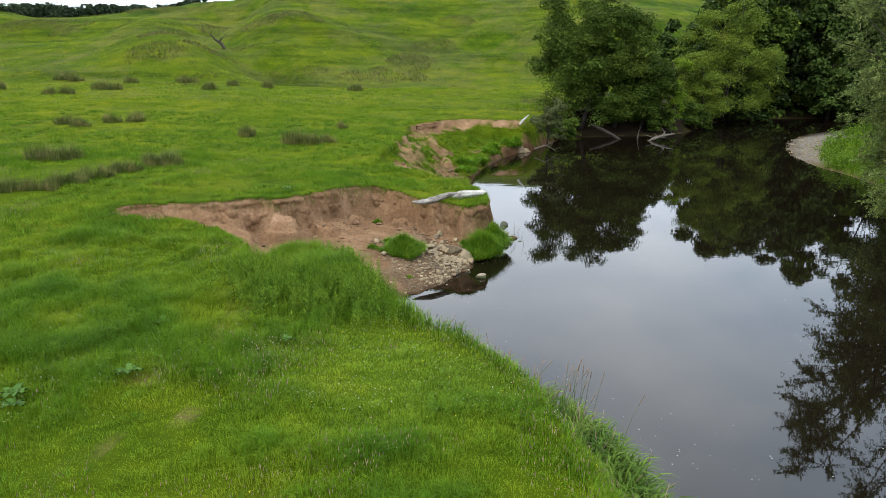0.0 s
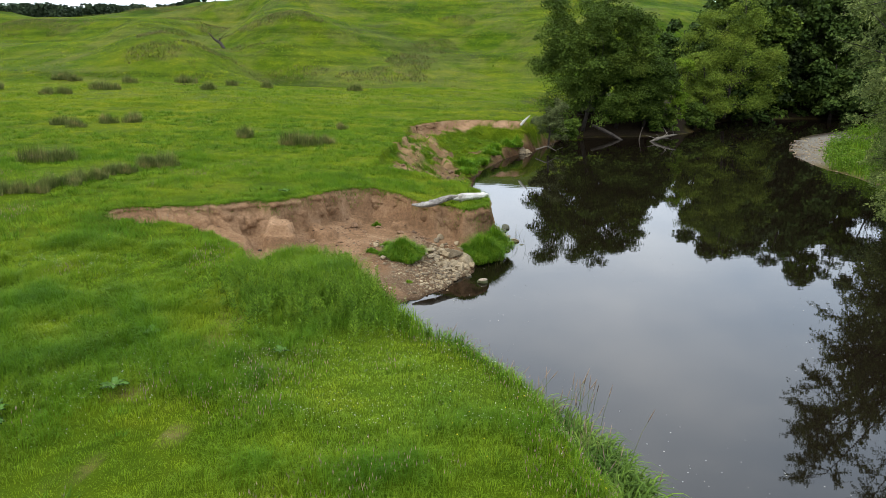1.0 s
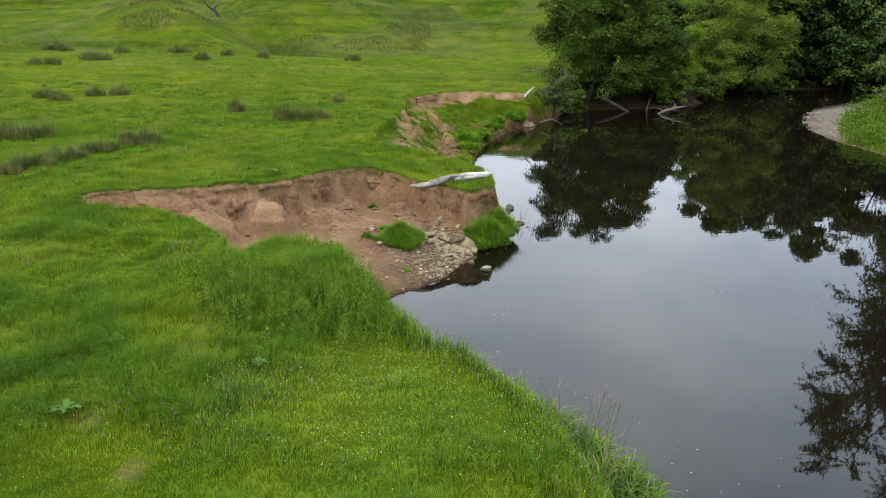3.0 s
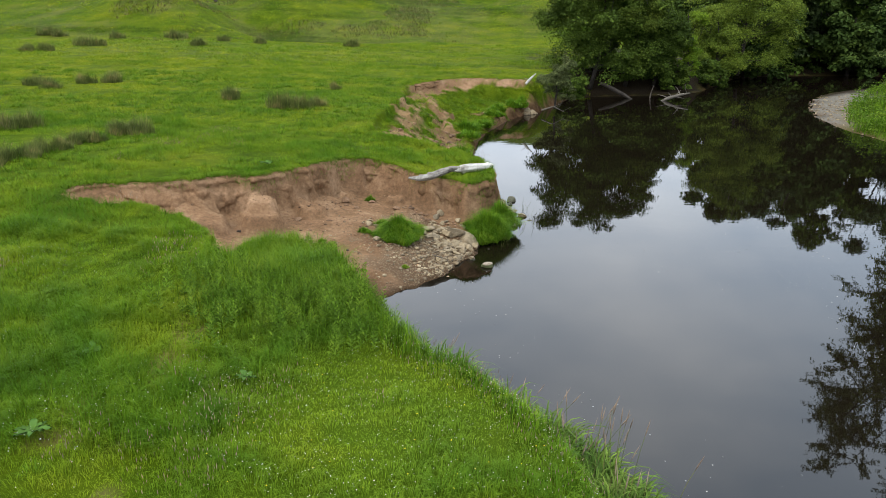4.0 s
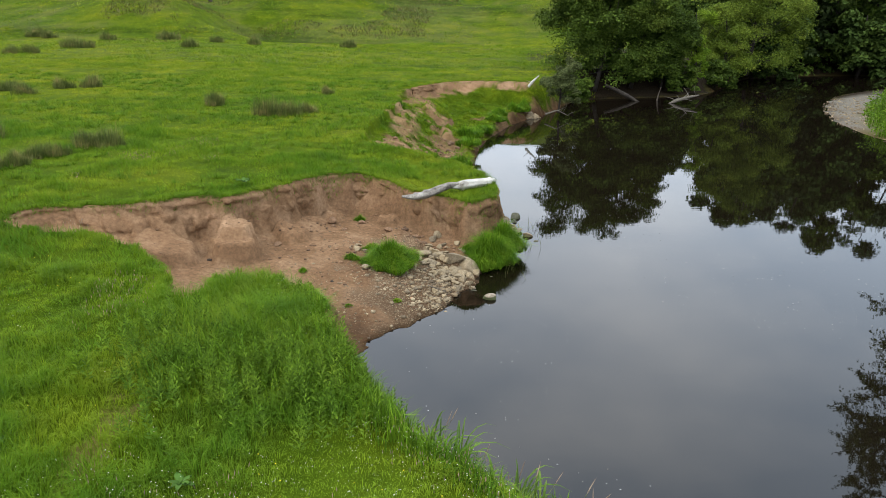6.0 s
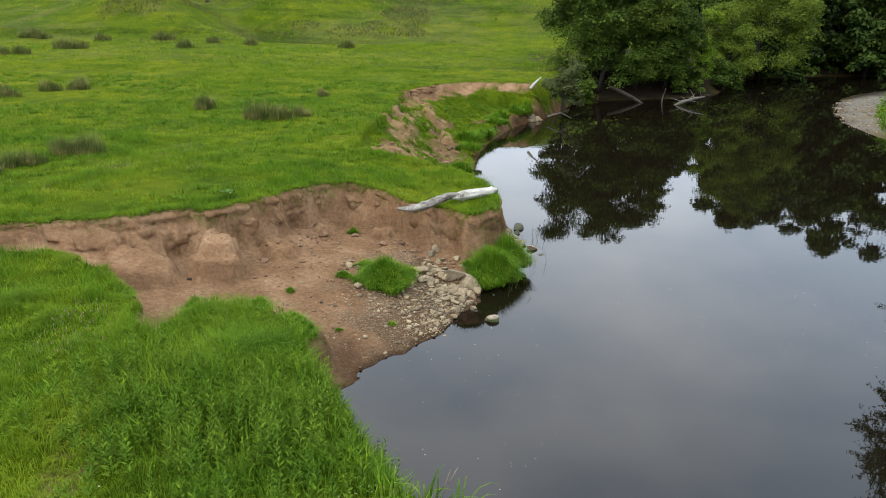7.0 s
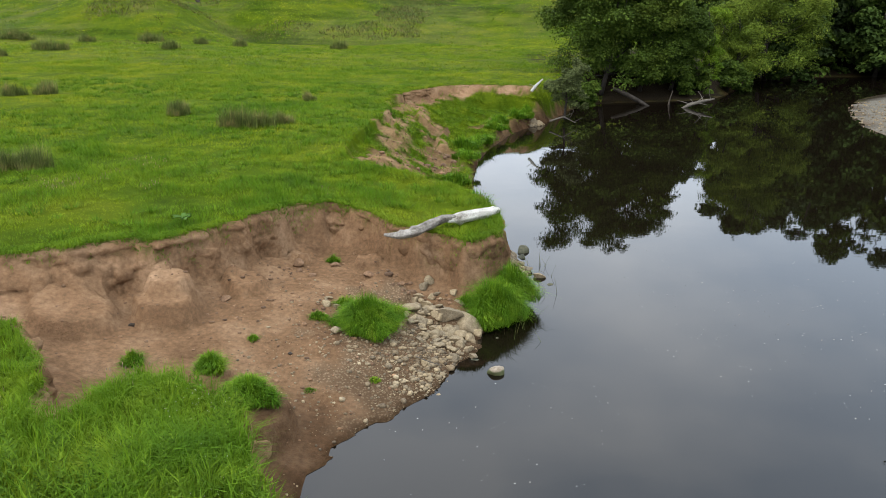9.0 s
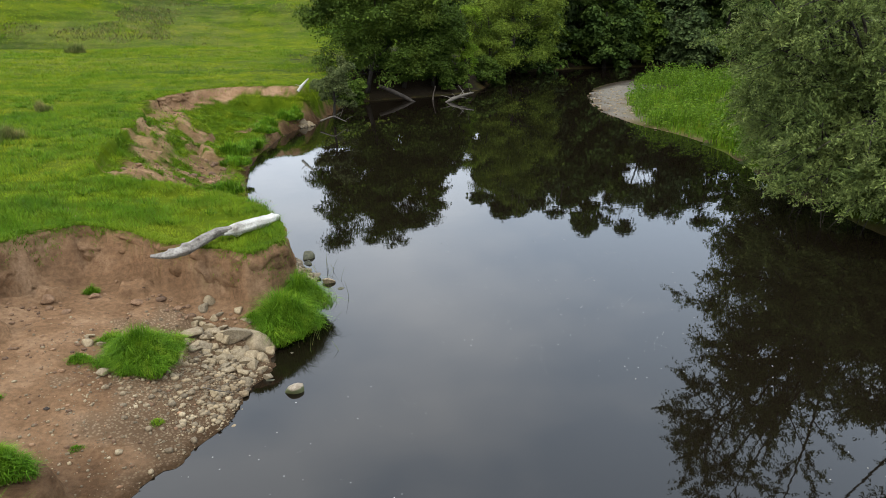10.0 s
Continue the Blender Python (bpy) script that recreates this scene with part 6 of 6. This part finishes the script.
def bar_plants():
    rs = np.random.RandomState(77)
    n = 34000
    x, y = rs.uniform(24.5, 60, n), rs.uniform(38, 84, n)
    z, bare, dw, de, on_right = land(x, y)
    ok = on_right & (dw > 0.35) & (dw < 22) & (bare < 0.5) & (vnoise(x, y, 2.5, 121) > 0.3)
    x, y, z = x[ok], y[ok], z[ok]
    m = len(x)
    tall = smooth01(0.35, 0.75, vnoise(x, y, 2.2, 123, 2))
    v, f = blades(np.stack([x, y, z - 0.03], -1), rs.uniform(0.25, 0.75, m) * (0.45 + 1.5 * tall), rs.uniform(0.03, 0.06, m), rs.uniform(0, 6.28, m), rs.uniform(0.1, 0.7, m))
    thing_mesh("bar_herbage", mesh_of("bar_herbage", v, f), M_RANK, "lush green grass growing behind the gravel bar", "weeds", kind="stuff")
    pick = np.flatnonzero(rs.rand(m) < 0.085 * (0.15 + 1.7 * tall))
    per = 30
    c = np.repeat(np.stack([x, y, z], -1)[pick], per, axis=0)
    h = np.repeat(rs.uniform(0.5, 1.35, len(pick)) * (0.45 + 1.1 * tall[pick]), per)
    k = rs.rand(len(c))
    turn = rs.uniform(0, 6.28, len(c))
    spread = 0.42 * h * np.sqrt(np.clip(1.05 - k, 0, 1))
    c = c + np.stack([np.cos(turn) * spread, np.sin(turn) * spread, h * (0.15 + 0.85 * k)], -1)
    size = rs.uniform(0.10, 0.24, len(c))
    v, f = leaves(c, size, size * 0.55, np.stack([np.cos(turn), np.sin(turn), 0.2 + 0 * turn], -1), rs)
    thing_mesh("bar_weeds", mesh_of("bar_weeds", v, f), M_HERB, "leafy butterbur and nettle clumps behind the gravel bar", "weeds", kind="stuff")


bar_plants()


def far_wood():
    """The dark belt of trees along the skyline."""
    rs = np.random.RandomState(88)
    n = 620
    x = rs.uniform(-300, -88, n)
    y = 268 + rs.uniform(0, 46, n)
    z = land(x, y)[0]
    c = np.stack([x, y, z], -1)
    per = 100
    e = rs.normal(size=(n * per, 3))
    e /= np.linalg.norm(e, axis=1, keepdims=True)
    h = np.repeat(rs.uniform(5.0, 7.0, n) * np.interp(x, [-300, -180, -88], [1.15, 1.0, 0.55]), per)
    p = np.repeat(c, per, axis=0) + e * np.stack([0.55 * h, 0.5 * h, 0.55 * h], -1) + np.stack([0 * h, 0 * h, 0.42 * h], -1)
    v, f = leaves(p, rs.uniform(0.9, 1.6, len(p)), rs.uniform(0.8, 1.3, len(p)), rs.normal(size=(len(p), 3)), rs)
    thing_mesh("far_woodland", mesh_of("far_woodland", v, f), M_FARWOOD, "dark belt of woodland along the skyline", "woodland", kind="stuff")


far_wood()



def water_stems():
    """Thin sedge stems standing in the shallows by the headland."""
    rs = np.random.RandomState(98)
    tubes = []
    for cx, cy, n in ((2.2, 27.6, 8), (3.0, 30.0, 10), (3.1, 31.6, 9), (1.9, 26.9, 4)):
        for _ in range(n):
            x, y = cx + rs.normal(0, 0.22), cy + rs.normal(0, 0.35)
            h, lx, ly = rs.uniform(0.2, 0.5), *rs.normal(0, 0.08, 2)
            q = np.linspace(0, 1, 4)[:, None]
            tubes.append(tube(np.array([[x, y, -0.1]]) + q * [[lx, ly, h + 0.1]] + q**2 * [[lx, ly, 0]], np.linspace(0.006, 0.002, 4), 4))
    thing_mesh("sedge_stems", mesh_of("sedge_stems", *joined(tubes)), M_RUSH, "thin green sedge stems standing in shallow water", "sedge", kind="stuff")


water_stems()

# ---------------------------------------------------------------- fluff on the water


def fluff():
    rs = np.random.RandomState(99)
    n = 900
    x, y = rs.uniform(-1, 13, n), rs.uniform(12, 34, n)
    ok = signed_distance(x, y, WATER) < -0.3
    ok &= vnoise(x, y, 4.0, 131) > 0.42
    x, y = x[ok], y[ok]
    m = len(x)
    ang = np.linspace(0, 2 * np.pi, 6, endpoint=False)
    r = rs.uniform(0.006, 0.016, (m, 1)) * rs.uniform(0.6, 1.4, (m, 6))
    ring = np.stack([x[:, None] + r * np.cos(ang), y[:, None] + r * np.sin(ang), np.full((m, 6), 0.004)], -1)
    apex = np.stack([x, y, np.full(m, 0.013)], -1)[:, None]
    v = np.concatenate([ring, apex], 1).reshape(-1, 3)
    k = np.arange(m)[:, None] * 7
    f = np.concatenate([k + [[i, (i + 1) % 6, 6]] for i in range(6)])
    thing_mesh("floating_fluff", mesh_of("floating_fluff", v, f), M_FOAM, "tiny pale seed fluff floating on the water", "fluff", kind="stuff")


fluff()
